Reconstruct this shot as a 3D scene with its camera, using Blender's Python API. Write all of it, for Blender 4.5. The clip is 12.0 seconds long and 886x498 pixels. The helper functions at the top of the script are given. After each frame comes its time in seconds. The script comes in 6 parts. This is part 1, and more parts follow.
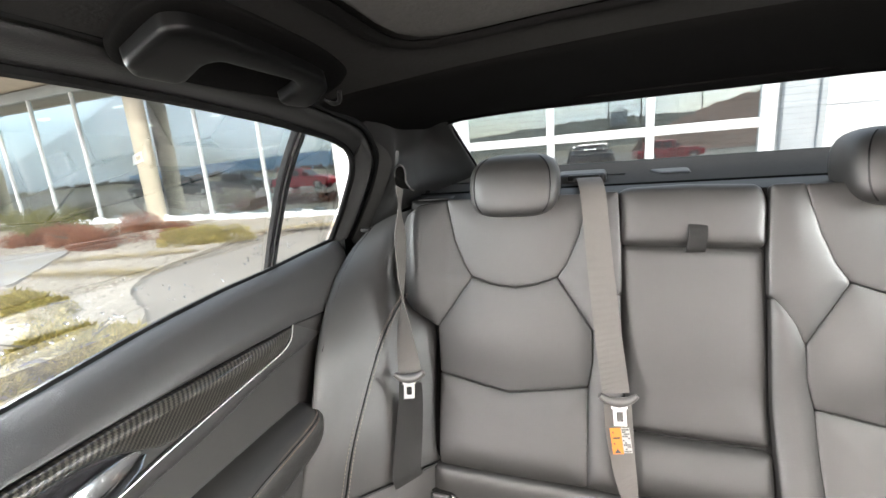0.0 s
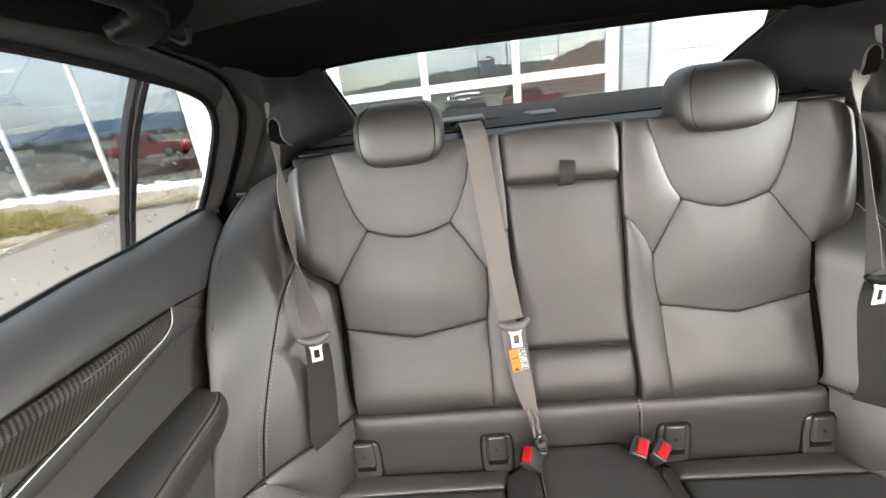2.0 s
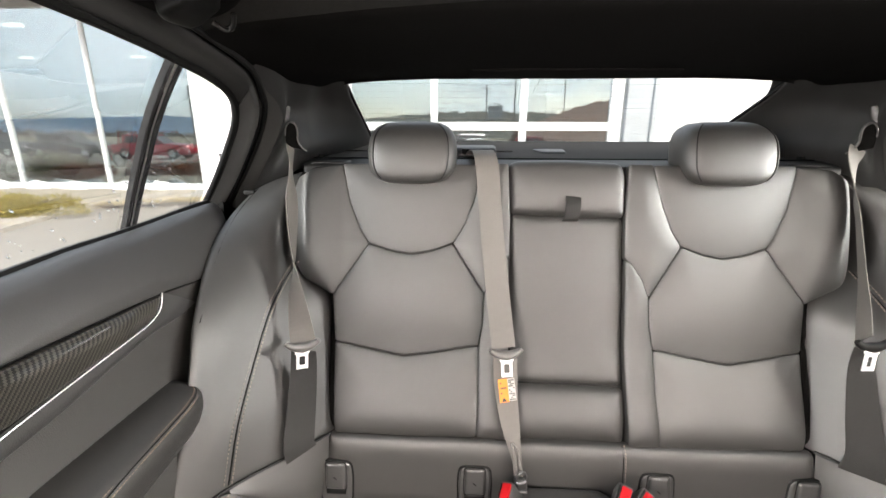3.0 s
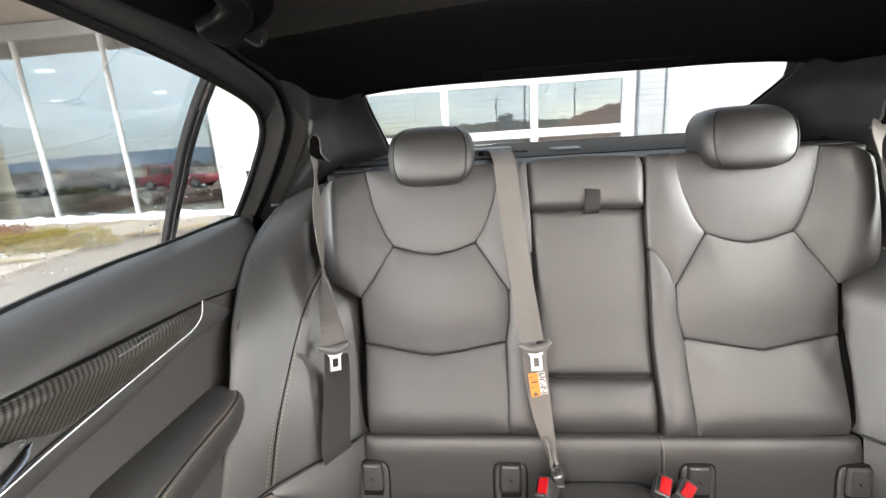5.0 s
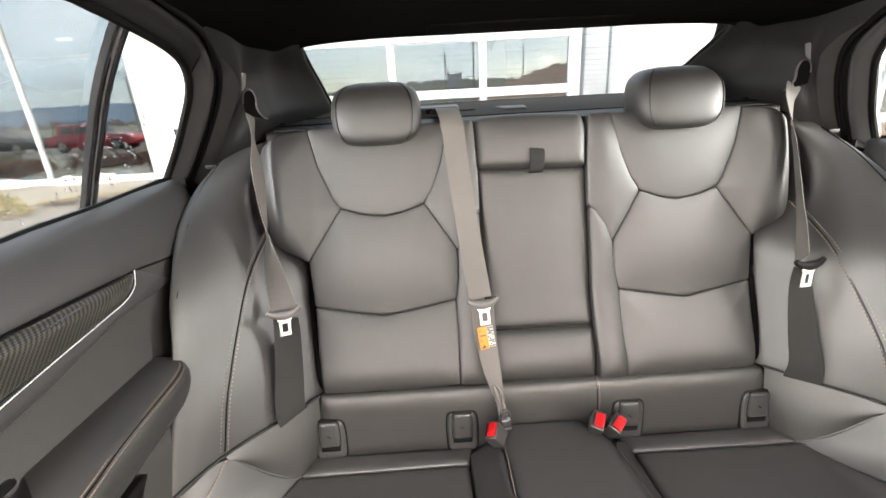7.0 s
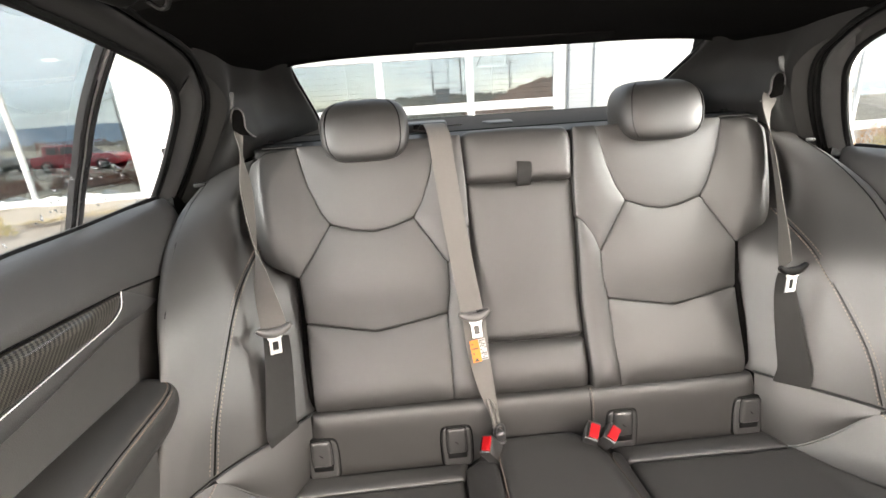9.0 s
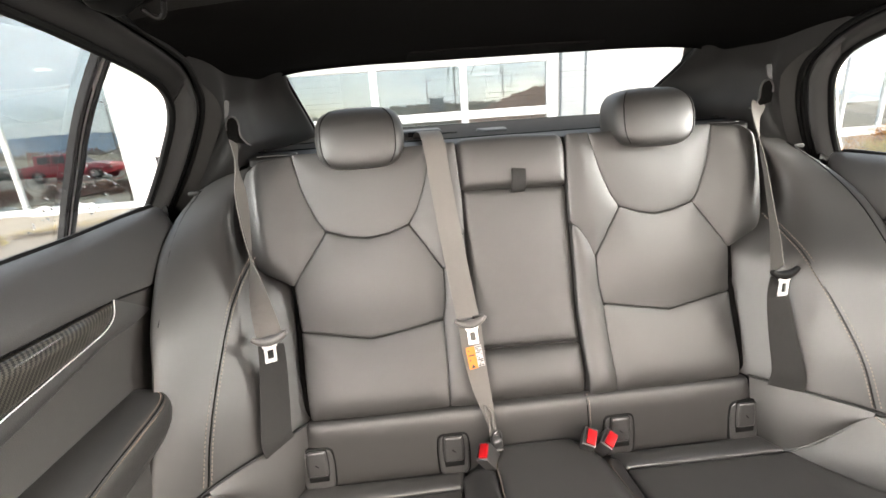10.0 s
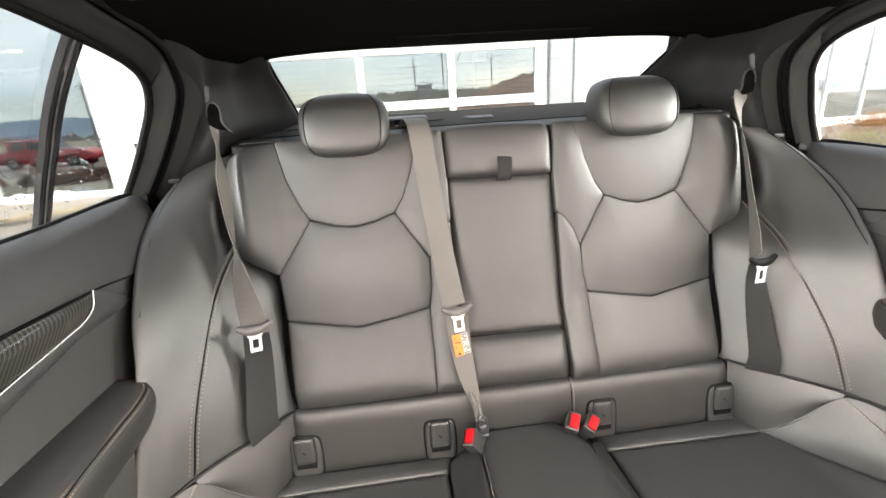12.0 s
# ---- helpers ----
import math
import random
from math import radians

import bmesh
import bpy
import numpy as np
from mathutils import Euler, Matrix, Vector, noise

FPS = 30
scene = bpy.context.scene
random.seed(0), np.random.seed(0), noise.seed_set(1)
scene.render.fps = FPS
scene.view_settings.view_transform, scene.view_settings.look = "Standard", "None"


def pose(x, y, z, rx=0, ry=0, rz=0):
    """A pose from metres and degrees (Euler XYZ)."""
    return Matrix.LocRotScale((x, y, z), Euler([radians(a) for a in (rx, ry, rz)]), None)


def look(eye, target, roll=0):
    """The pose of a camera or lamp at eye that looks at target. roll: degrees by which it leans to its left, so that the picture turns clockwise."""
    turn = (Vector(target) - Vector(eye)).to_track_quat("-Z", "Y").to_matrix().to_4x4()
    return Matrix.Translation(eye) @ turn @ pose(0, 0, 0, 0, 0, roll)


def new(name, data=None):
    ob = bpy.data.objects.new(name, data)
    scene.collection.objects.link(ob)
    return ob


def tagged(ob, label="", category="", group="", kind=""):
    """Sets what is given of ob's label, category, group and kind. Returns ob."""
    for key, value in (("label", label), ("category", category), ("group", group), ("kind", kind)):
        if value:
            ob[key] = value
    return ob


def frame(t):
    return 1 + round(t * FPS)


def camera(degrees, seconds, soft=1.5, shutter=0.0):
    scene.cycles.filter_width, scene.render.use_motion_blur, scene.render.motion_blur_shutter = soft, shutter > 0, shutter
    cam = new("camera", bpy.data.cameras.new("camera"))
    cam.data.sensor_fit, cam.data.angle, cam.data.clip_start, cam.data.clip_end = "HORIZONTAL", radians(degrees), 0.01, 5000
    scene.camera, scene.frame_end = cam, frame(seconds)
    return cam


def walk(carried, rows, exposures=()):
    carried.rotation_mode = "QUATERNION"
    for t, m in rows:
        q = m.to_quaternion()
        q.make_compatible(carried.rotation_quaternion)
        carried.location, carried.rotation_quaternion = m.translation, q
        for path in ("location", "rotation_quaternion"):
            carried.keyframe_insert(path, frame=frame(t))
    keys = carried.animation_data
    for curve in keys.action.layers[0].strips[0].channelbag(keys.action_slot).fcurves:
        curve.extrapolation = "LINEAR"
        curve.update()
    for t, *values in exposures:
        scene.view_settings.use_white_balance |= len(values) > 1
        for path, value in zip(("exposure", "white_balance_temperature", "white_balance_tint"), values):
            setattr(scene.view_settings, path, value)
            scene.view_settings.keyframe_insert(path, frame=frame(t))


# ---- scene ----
cam = camera(94.00, 12.0)
# seconds, place in metres, then yaw, pitch and roll in degrees
ROWS = [
    (0.0, -0.1756, -0.6767, 1.2546, 19.56, -12.03, -4.48),
    (0.2, -0.1737, -0.6764, 1.2533, 18.83, -14.56, -4.42),
    (0.5, -0.1766, -0.6884, 1.2518, 18.61, -17.13, -3.59),
    (0.7, -0.1795, -0.6847, 1.2510, 16.59, -19.43, -3.73),
    (1.0, -0.1789, -0.6750, 1.2493, 13.94, -21.21, -3.40),
    (1.2, -0.1803, -0.6774, 1.2523, 12.50, -20.98, -3.15),
    (1.5, -0.1848, -0.6752, 1.2457, 7.00, -21.07, -2.09),
    (1.7, -0.1840, -0.6739, 1.2487, 7.16, -21.68, -4.78),
    (2.0, -0.1858, -0.6797, 1.2446, 4.57, -19.52, -6.98),
    (2.2, -0.1901, -0.6807, 1.2345, 1.50, -17.11, -5.15),
    (2.5, -0.1972, -0.6865, 1.2256, 1.99, -15.58, -2.34),
    (2.7, -0.2009, -0.6866, 1.2226, 2.52, -15.55, -0.90),
    (3.0, -0.2080, -0.6906, 1.2188, 2.91, -14.82, 0.20),
    (3.2, -0.2107, -0.6988, 1.2154, 5.07, -14.68, -0.54),
    (4.8, -0.2226, -0.7133, 1.2001, 4.55, -12.97, -2.62),
    (5.0, -0.2182, -0.7145, 1.1974, 5.41, -13.02, -3.52),
    (5.5, -0.2155, -0.7160, 1.1978, 5.57, -12.94, -5.40),
    (6.0, -0.2140, -0.7163, 1.1957, 3.97, -14.84, -5.67),
    (6.2, -0.2129, -0.7146, 1.1964, 1.81, -17.64, -4.36),
    (6.5, -0.2146, -0.7155, 1.1966, 0.69, -18.58, -3.37),
    (6.7, -0.2140, -0.7176, 1.1962, -0.78, -18.57, -3.17),
    (7.0, -0.2125, -0.7190, 1.1942, -1.17, -18.60, -3.19),
    (7.2, -0.2098, -0.7170, 1.1963, -1.32, -18.73, -3.30),
    (8.8, -0.2099, -0.7226, 1.1963, -2.59, -16.83, -3.90),
    (9.0, -0.2100, -0.7219, 1.1959, -2.52, -16.85, -4.03),
    (9.5, -0.2098, -0.7223, 1.1954, -2.87, -16.34, -4.16),
    (10.0, -0.2110, -0.7237, 1.1944, -3.30, -15.84, -4.20),
    (10.5, -0.2122, -0.7240, 1.1941, -3.58, -15.61, -4.19),
    (11.0, -0.2115, -0.7246, 1.1940, -3.28, -15.63, -4.30),
    (11.5, -0.2136, -0.7238, 1.1946, -3.62, -15.68, -4.18),
    (11.8, -0.2102, -0.7264, 1.1944, -4.25, -15.61, -4.09),
    (12.0, -0.2063, -0.7249, 1.1942, -4.85, -17.55, -3.87),
]
walk(cam, [(t, pose(x, y, z, 0, 0, yaw) @ pose(0, 0, 0, 90 + pitch) @ pose(0, 0, 0, 0, 0, roll)) for t, x, y, z, yaw, pitch, roll in ROWS],
     [(0.0, 2.60, 6500, 12), (0.7, 2.48, 6500, 12), (1.5, 2.48, 6500, 13), (2.0, 2.58, 6650, 13), (2.5, 2.68, 6800, 14), (5.0, 2.61, 6650, 13), (6.5, 2.62, 6750, 14), (9.5, 2.74, 6950, 14), (12.0, 2.74, 6950, 14)])

from mathutils.geometry import delaunay_2d_cdt

# ---- light ----
world = bpy.data.worlds.new("world")
scene.world = world
world.use_nodes = True
wn = world.node_tree
sky = wn.nodes.new("ShaderNodeTexSky")
sky.sky_type = 'NISHITA'
sky.sun_disc = False
sky.sun_elevation = radians(32)
sky.sun_rotation = radians(150)
sky.air_density, sky.dust_density, sky.ozone_density = 1.0, 3.0, 1.0
# broken cloud over the clear sky
where = wn.nodes.new("ShaderNodeTexCoord")
stretch = wn.nodes.new("ShaderNodeMapping")
stretch.inputs["Scale"].default_value = (1.0, 1.0, 3.2)
cloud = wn.nodes.new("ShaderNodeTexNoise")
cloud.inputs["Scale"].default_value, cloud.inputs["Detail"].default_value = 2.4, 7.0
cover = wn.nodes.new("ShaderNodeMapRange")
cover.inputs["From Min"].default_value, cover.inputs["From Max"].default_value = 0.36, 0.66
cover.inputs["To Min"].default_value, cover.inputs["To Max"].default_value = 0.25, 0.95
mixed = wn.nodes.new("ShaderNodeMix")
mixed.data_type = 'RGBA'
mixed.inputs["B"].default_value = (5.6, 6.1, 6.6, 1)
wn.links.new(where.outputs["Generated"], stretch.inputs[0])
wn.links.new(stretch.outputs[0], cloud.inputs["Vector"])
wn.links.new(cloud.outputs["Fac"], cover.inputs["Value"])
wn.links.new(cover.outputs[0], mixed.inputs["Factor"])
wn.links.new(sky.outputs[0], mixed.inputs["A"])
wn.links.new(mixed.outputs["Result"], wn.nodes["Background"].inputs[0])
wn.nodes["Background"].inputs[1].default_value = 0.135
sun = new("sun", bpy.data.lights.new("sun", 'SUN'))
sun.data.energy, sun.data.angle, sun.data.color = 1.3, radians(14), (1.0, 0.95, 0.88)
sun.matrix_world = look((0, 0, 0), (-0.43, 0.75, -0.55))


def window_fill(name, place, target, wide, high, watts, colour):
    """Area lamp added out of view, standing in for sky light at a car window."""
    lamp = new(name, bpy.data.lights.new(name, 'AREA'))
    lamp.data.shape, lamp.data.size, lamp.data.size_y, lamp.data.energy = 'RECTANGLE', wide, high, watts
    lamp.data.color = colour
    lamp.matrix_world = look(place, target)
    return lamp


# Added fill lamps, placed to balance the interior; the rear pair stands outside.
window_fill("windscreen_fill", (0.14, -1.52, 1.25), (0.05, 0.1, 0.88), 1.15, 0.46, 6.0, (1.0, 0.875, 0.79))
window_fill("front_window_fill_left", (-0.66, -1.10, 1.24), (0.6, -0.95, 1.12), 0.70, 0.28, 36.0, (1.0, 0.955, 0.905))
window_fill("rear_window_fill_left", (-1.50, -0.46, 1.38), (0.62, -0.86, 1.00), 0.34, 0.60, 19.0, (1.0, 0.975, 0.95))
window_fill("rear_window_fill_right", (1.50, -0.26, 1.38), (-0.64, -0.66, 0.98), 0.40, 0.60, 28.0, (1.0, 0.965, 0.93))
window_fill("front_window_fill_right", (0.66, -1.08, 1.24), (-0.75, -0.90, 0.90), 0.70, 0.28, 17.0, (1.0, 0.93, 0.87))


# ---- materials ----
def mat(name, colour, rough=0.5, metal=0.0, noise_scale=40.0, vary=0.12, bump=0.0, bump_scale=300.0, spec=0.5, big=3.0, big_vary=0.1, sheen=0.0, vary_object=0.0):
    m = bpy.data.materials.new(name)
    m.use_nodes = True
    t = m.node_tree
    b = t.nodes["Principled BSDF"]
    b.inputs["Roughness"].default_value, b.inputs["Metallic"].default_value = rough, metal
    b.inputs["Specular IOR Level"].default_value = spec
    b.inputs["Sheen Weight"].default_value = sheen
    tex = t.nodes.new("ShaderNodeTexCoord")
    fine = t.nodes.new("ShaderNodeTexNoise")
    fine.inputs["Scale"].default_value, fine.inputs["Detail"].default_value = noise_scale, 4.0
    wide = t.nodes.new("ShaderNodeTexNoise")
    wide.inputs["Scale"].default_value, wide.inputs["Detail"].default_value = big, 3.0
    for n in (fine, wide):
        t.links.new(tex.outputs["Object"], n.inputs["Vector"])
    total = None
    for n, amount in ((fine, vary), (wide, big_vary)):
        r = t.nodes.new("ShaderNodeMapRange")
        r.inputs["From Min"].default_value, r.inputs["From Max"].default_value = 0.25, 0.75
        r.inputs["To Min"].default_value, r.inputs["To Max"].default_value = 1 - amount, 1 + amount
        t.links.new(n.outputs["Fac"], r.inputs["Value"])
        if total is None:
            total = r.outputs[0]
        else:
            mul = t.nodes.new("ShaderNodeMath")
            mul.operation = 'MULTIPLY'
            t.links.new(total, mul.inputs[0]), t.links.new(r.outputs[0], mul.inputs[1])
            total = mul.outputs[0]
    if vary_object:
        info = t.nodes.new("ShaderNodeObjectInfo")
        r = t.nodes.new("ShaderNodeMapRange")
        r.inputs["To Min"].default_value, r.inputs["To Max"].default_value = 1 - vary_object, 1 + vary_object
        t.links.new(info.outputs["Random"], r.inputs["Value"])
        mul = t.nodes.new("ShaderNodeMath")
        mul.operation = 'MULTIPLY'
        t.links.new(total, mul.inputs[0]), t.links.new(r.outputs[0], mul.inputs[1])
        total = mul.outputs[0]
    scale = t.nodes.new("ShaderNodeVectorMath")
    scale.operation = 'SCALE'
    scale.inputs[0].default_value = colour
    t.links.new(total, scale.inputs["Scale"])
    t.links.new(scale.outputs[0], b.inputs["Base Color"])
    if bump:
        grain = t.nodes.new("ShaderNodeTexVoronoi") if bump_scale >= 300 else t.nodes.new("ShaderNodeTexNoise")
        grain.inputs["Scale"].default_value = bump_scale
        t.links.new(tex.outputs["Object"], grain.inputs["Vector"])
        bp = t.nodes.new("ShaderNodeBump")
        bp.inputs["Strength"].default_value, bp.inputs["Distance"].default_value = bump, 0.002
        t.links.new(grain.outputs[0], bp.inputs["Height"])
        t.links.new(bp.outputs[0], b.inputs["Normal"])
    return m


def glass(name, tint, gloss=1.0, rough=0.0, base=0.0, sheen=(1, 1, 1)):
    """A thin pane: tinted see-through, with a mirror coat that follows Fresnel on top of a steady share."""
    m = bpy.data.materials.new(name)
    m.use_nodes = True
    t = m.node_tree
    t.nodes.remove(t.nodes["Principled BSDF"])
    see, coat, mix = t.nodes.new("ShaderNodeBsdfTransparent"), t.nodes.new("ShaderNodeBsdfGlossy"), t.nodes.new("ShaderNodeMixShader")
    see.inputs[0].default_value = (*tint, 1)
    coat.inputs["Roughness"].default_value = rough
    coat.inputs["Color"].default_value = (*sheen, 1)
    fr = t.nodes.new("ShaderNodeFresnel")
    fr.inputs[0].default_value = 1.45
    mul = t.nodes.new("ShaderNodeMath")
    mul.operation = 'MULTIPLY_ADD'
    mul.use_clamp = True
    mul.inputs[1].default_value, mul.inputs[2].default_value = gloss, base
    t.links.new(fr.outputs[0], mul.inputs[0])
    t.links.new(mul.outputs[0], mix.inputs[0])
    t.links.new(see.outputs[0], mix.inputs[1]), t.links.new(coat.outputs[0], mix.inputs[2])
    t.links.new(mix.outputs[0], t.nodes["Material Output"].inputs[0])
    return m


def glowing(name, colour, strength):
    m = bpy.data.materials.new(name)
    m.use_nodes = True
    b = m.node_tree.nodes["Principled BSDF"]
    b.inputs["Emission Color"].default_value, b.inputs["Emission Strength"].default_value = (*colour, 1), strength
    return m


def carbon_weave():
    """Two-by-two twill of 2 mm tows under a clear coat; the crossing tows' sheen is painted as two base colours."""
    m = mat("carbon_fibre", (0.03, 0.028, 0.025), 0.3, 0.0, 60, 0.05, spec=0.5)
    t = m.node_tree
    b = t.nodes["Principled BSDF"]
    tex = t.nodes.new("ShaderNodeTexCoord")
    turn = t.nodes.new("ShaderNodeMapping")
    turn.inputs["Rotation"].default_value = (radians(-14), 0, 0)
    split = t.nodes.new("ShaderNodeSeparateXYZ")
    t.links.new(tex.outputs["Object"], turn.inputs[0]), t.links.new(turn.outputs[0], split.inputs[0])

    def sums(kind, a, c):
        n = t.nodes.new("ShaderNodeMath")
        n.operation = kind
        for slot, v in ((0, a), (1, c)):
            if isinstance(v, (int, float)):
                n.inputs[slot].default_value = v
            elif v is not None:
                t.links.new(v, n.inputs[slot])
        return n.outputs[0]
    u, v = sums('MULTIPLY', split.outputs[1], 480.0), sums('MULTIPLY', split.outputs[2], 480.0)
    step = sums('MODULO', sums('ADD', sums('SUBTRACT', sums('FLOOR', u, None), sums('FLOOR', v, None)), 4000.0), 4.0)
    over = sums('LESS_THAN', step, 1.5)
    # each tow is rounded across its width
    across = sums('ABSOLUTE', sums('SUBTRACT', sums('FRACT', sums('ADD', u, 4000.0), None), 0.5), None)
    along = sums('ABSOLUTE', sums('SUBTRACT', sums('FRACT', sums('ADD', v, 4000.0), None), 0.5), None)
    ramp = t.nodes.new("ShaderNodeMix")
    ramp.data_type = 'RGBA'
    ramp.inputs["A"].default_value, ramp.inputs["B"].default_value = (0.005, 0.0047, 0.0042, 1), (0.050, 0.046, 0.039, 1)
    t.links.new(over, ramp.inputs["Factor"])
    t.links.new(ramp.outputs["Result"], b.inputs["Base Color"])
    bp = t.nodes.new("ShaderNodeBump")
    bp.inputs["Strength"].default_value, bp.inputs["Distance"].default_value = 0.25, 0.0006
    t.links.new(sums('SUBTRACT', 1.0, sums('ADD', across, along)), bp.inputs["Height"])
    t.links.new(bp.outputs[0], b.inputs["Normal"])
    b.inputs["Metallic"].default_value = 0.35
    b.inputs["Coat Weight"].default_value, b.inputs["Coat Roughness"].default_value = 1.0, 0.07
    return m


def webbing(name, colour):
    """Woven belt: fine ribs across and along."""
    m = mat(name, colour, 0.65, 0.0, 220, 0.03, spec=0.12)
    t = m.node_tree
    tex = t.nodes.new("ShaderNodeTexCoord")
    w = t.nodes.new("ShaderNodeTexWave")
    w.inputs["Scale"].default_value, w.bands_direction = 160.0, 'Z'
    t.links.new(tex.outputs["Object"], w.inputs[0])
    bp = t.nodes.new("ShaderNodeBump")
    bp.inputs["Strength"].default_value, bp.inputs["Distance"].default_value = 0.35, 0.001
    t.links.new(w.outputs["Fac"], bp.inputs["Height"])
    t.links.new(bp.outputs[0], t.nodes["Principled BSDF"].inputs["Normal"])
    return m


LEATHER = mat("black_leather", (0.0105, 0.0098, 0.0091), 0.56, 0, 30, 0.05, 0.08, 800, 0.66, 2.5, 0.06)
# Copy of the leather, its tone set to how brightly the cushion is lit.
LEATHER_CUSHION = mat("black_cushion_leather", (0.0165, 0.016, 0.0156), 0.52, 0, 30, 0.05, 0.10, 900, 0.6, 2.5, 0.06)
SOFT_PLASTIC = mat("soft_black_plastic", (0.0185, 0.018, 0.0178), 0.45, 0, 60, 0.05, 0.08, 600, 0.58)
CARD = mat("grained_door_card", (0.0195, 0.0187, 0.0178), 0.6, 0, 60, 0.06, 0.12, 700, 0.35)
PILLAR = mat("grained_grey_plastic", (0.027, 0.0272, 0.0270), 0.5, 0, 70, 0.05, 0.1, 600, 0.4)
BAND = mat("grained_band_plastic", (0.019, 0.0187, 0.018), 0.5, 0, 70, 0.05, 0.1, 600, 0.4)
PILLAR_DARK = mat("dark_pillar_plastic", (0.0115, 0.0115, 0.0114), 0.5, 0, 70, 0.05, 0.1, 600, 0.25)
HEADLINER = mat("black_headliner_cloth", (0.0115, 0.0112, 0.0107), 0.95, 0, 160, 0.12, 0.2, 250, 0.03)
HEADER = mat("matte_black", (0.0026, 0.0025, 0.0024), 0.95, 0, 160, 0.12, 0.2, 250, 0.02)
RUBBER = mat("black_rubber", (0.0025, 0.0025, 0.0025), 0.5, 0, 80, 0.1, spec=0.12)
GLOSS_BLACK = mat("gloss_black_plastic", (0.012, 0.012, 0.013), 0.12, 0, 80, 0.05)
THREAD = mat("tan_thread", (0.105, 0.076, 0.058), 0.7, 0, 200, 0.15)
THREAD_GREY = mat("grey_thread", (0.105, 0.083, 0.068), 0.7, 0, 200, 0.15)
CHROME = mat("brushed_chrome", (0.60, 0.60, 0.61), 0.17, 1.0, 90, 0.05)
SATIN = mat("satin_metal", (0.48, 0.47, 0.46), 0.36, 1.0, 90, 0.06)
TONGUE = mat("grey_belt_plastic", (0.055, 0.052, 0.050), 0.45, 0, 80, 0.05)
ANCHOR = mat("dark_latch_metal", (0.05, 0.05, 0.051), 0.3, 0.6, 80, 0.1)
GRIP = mat("black_handle_plastic", (0.0016, 0.0016, 0.0016), 0.42, 0, 80, 0.05, spec=0.07)
HANDLE = mat("dark_handle_plastic", (0.004, 0.0039, 0.0038), 0.55, 0, 80, 0.05, spec=0.14)
BELT = webbing("grey_webbing", (0.076, 0.071, 0.066))
# Near-black webbing: pull strap's own colour, but painted-in shade on the outer lap parts.
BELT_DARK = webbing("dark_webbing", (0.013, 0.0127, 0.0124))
# Copy of the grey webbing; the middle lap part's lighting is put into its tone.
BELT_LAP = webbing("toned_lap_webbing", (0.082, 0.077, 0.072))
BLADE = mat("bright_blade_metal", (0.82, 0.81, 0.80), 0.42, 0.75, 90, 0.05)
WIRE = mat("heating_wire", (0.06, 0.035, 0.02), 0.6)
RED = mat("red_plastic", (0.21, 0.003, 0.005), 0.5, 0, 60, 0.04, spec=0.12)
ORANGE = mat("orange_label", (0.40, 0.115, 0.008), 0.6, 0, 60, 0.05)
WHITE_LABEL = mat("white_label", (0.25, 0.245, 0.24), 0.6, 0, 60, 0.05)
INK = mat("black_ink", (0.02, 0.02, 0.02), 0.6)
CARBON = carbon_weave()
CARPET = mat("black_carpet", (0.02, 0.02, 0.02), 0.95, 0, 200, 0.3, 0.4, 200)
PAINT = mat("dark_car_paint", (0.03, 0.032, 0.036), 0.2, 0.3, 20, 0.03)
CAR_GLASS = glass("tinted_car_glass", (0.67, 0.72, 0.72), 0.5)
CLEAR_GLASS = glass("clear_car_glass", (0.9, 0.93, 0.92), 1.0)


# ---- shapes ----
def thing(name, label, category, place=(0, 0, 0), group="", kind=""):
    ob = new(name)
    ob.location = place
    ob.empty_display_size = 0.05
    return tagged(ob, label, category, group, kind)


def finish(name, bm, material, smooth=True):
    bmesh.ops.remove_doubles(bm, verts=bm.verts, dist=1e-5)
    bmesh.ops.recalc_face_normals(bm, faces=bm.faces)
    me = bpy.data.meshes.new(name)
    bm.to_mesh(me)
    bm.free()
    me.materials.append(material)
    if smooth:
        me.polygons.foreach_set("use_smooth", [True] * len(me.polygons))
        me.set_sharp_from_angle(angle=radians(42))
    return me


def part(name, bm, material, parent, label="", smooth=True):
    """Links a bmesh, given in world metres, as one mesh object under a thing or under a part."""
    ob = new(name, finish(name, bm, material, smooth))
    ob.parent = parent
    base = parent
    shift = Vector((0, 0, 0))
    while base is not None:
        shift += base.location
        base = base.parent
    ob.data.transform(Matrix.Translation(-shift))
    if label:
        ob["label"] = label
    return ob


def single(name, bm, material, label, category, group="", kind="", smooth=True):
    return tagged(new(name, finish(name, bm, material, smooth)), label, category, group, kind)


def glide(points, n):
    """A smooth curve through the points (Catmull-Rom), n points evenly over its spans."""
    p = [Vector(q) for q in points]
    p = [2 * p[0] - p[1]] + p + [2 * p[-1] - p[-2]]
    out = []
    for k in range(n):
        s = k / (n - 1) * (len(p) - 3)
        i = min(int(s), len(p) - 4)
        f = s - i
        a, b, c, d = p[i:i + 4]
        out.append(0.5 * (2 * b + (c - a) * f + (2 * a - 5 * b + 4 * c - d) * f * f + (3 * b - a - 3 * c + d) * f ** 3))
    return out


def rings(bm, loops, closed=True, cap=True):
    """Joins loops of equal length into a skin."""
    made = [[bm.verts.new(q) for q in loop] for loop in loops]
    n = len(made[0])
    for a, b in zip(made, made[1:]):
        for i in range(n if closed else n - 1):
            j = (i + 1) % n
            bm.faces.new((a[i], a[j], b[j], b[i]))
    if cap and closed:
        bm.faces.new(made[0][::-1]), bm.faces.new(made[-1])
    return made


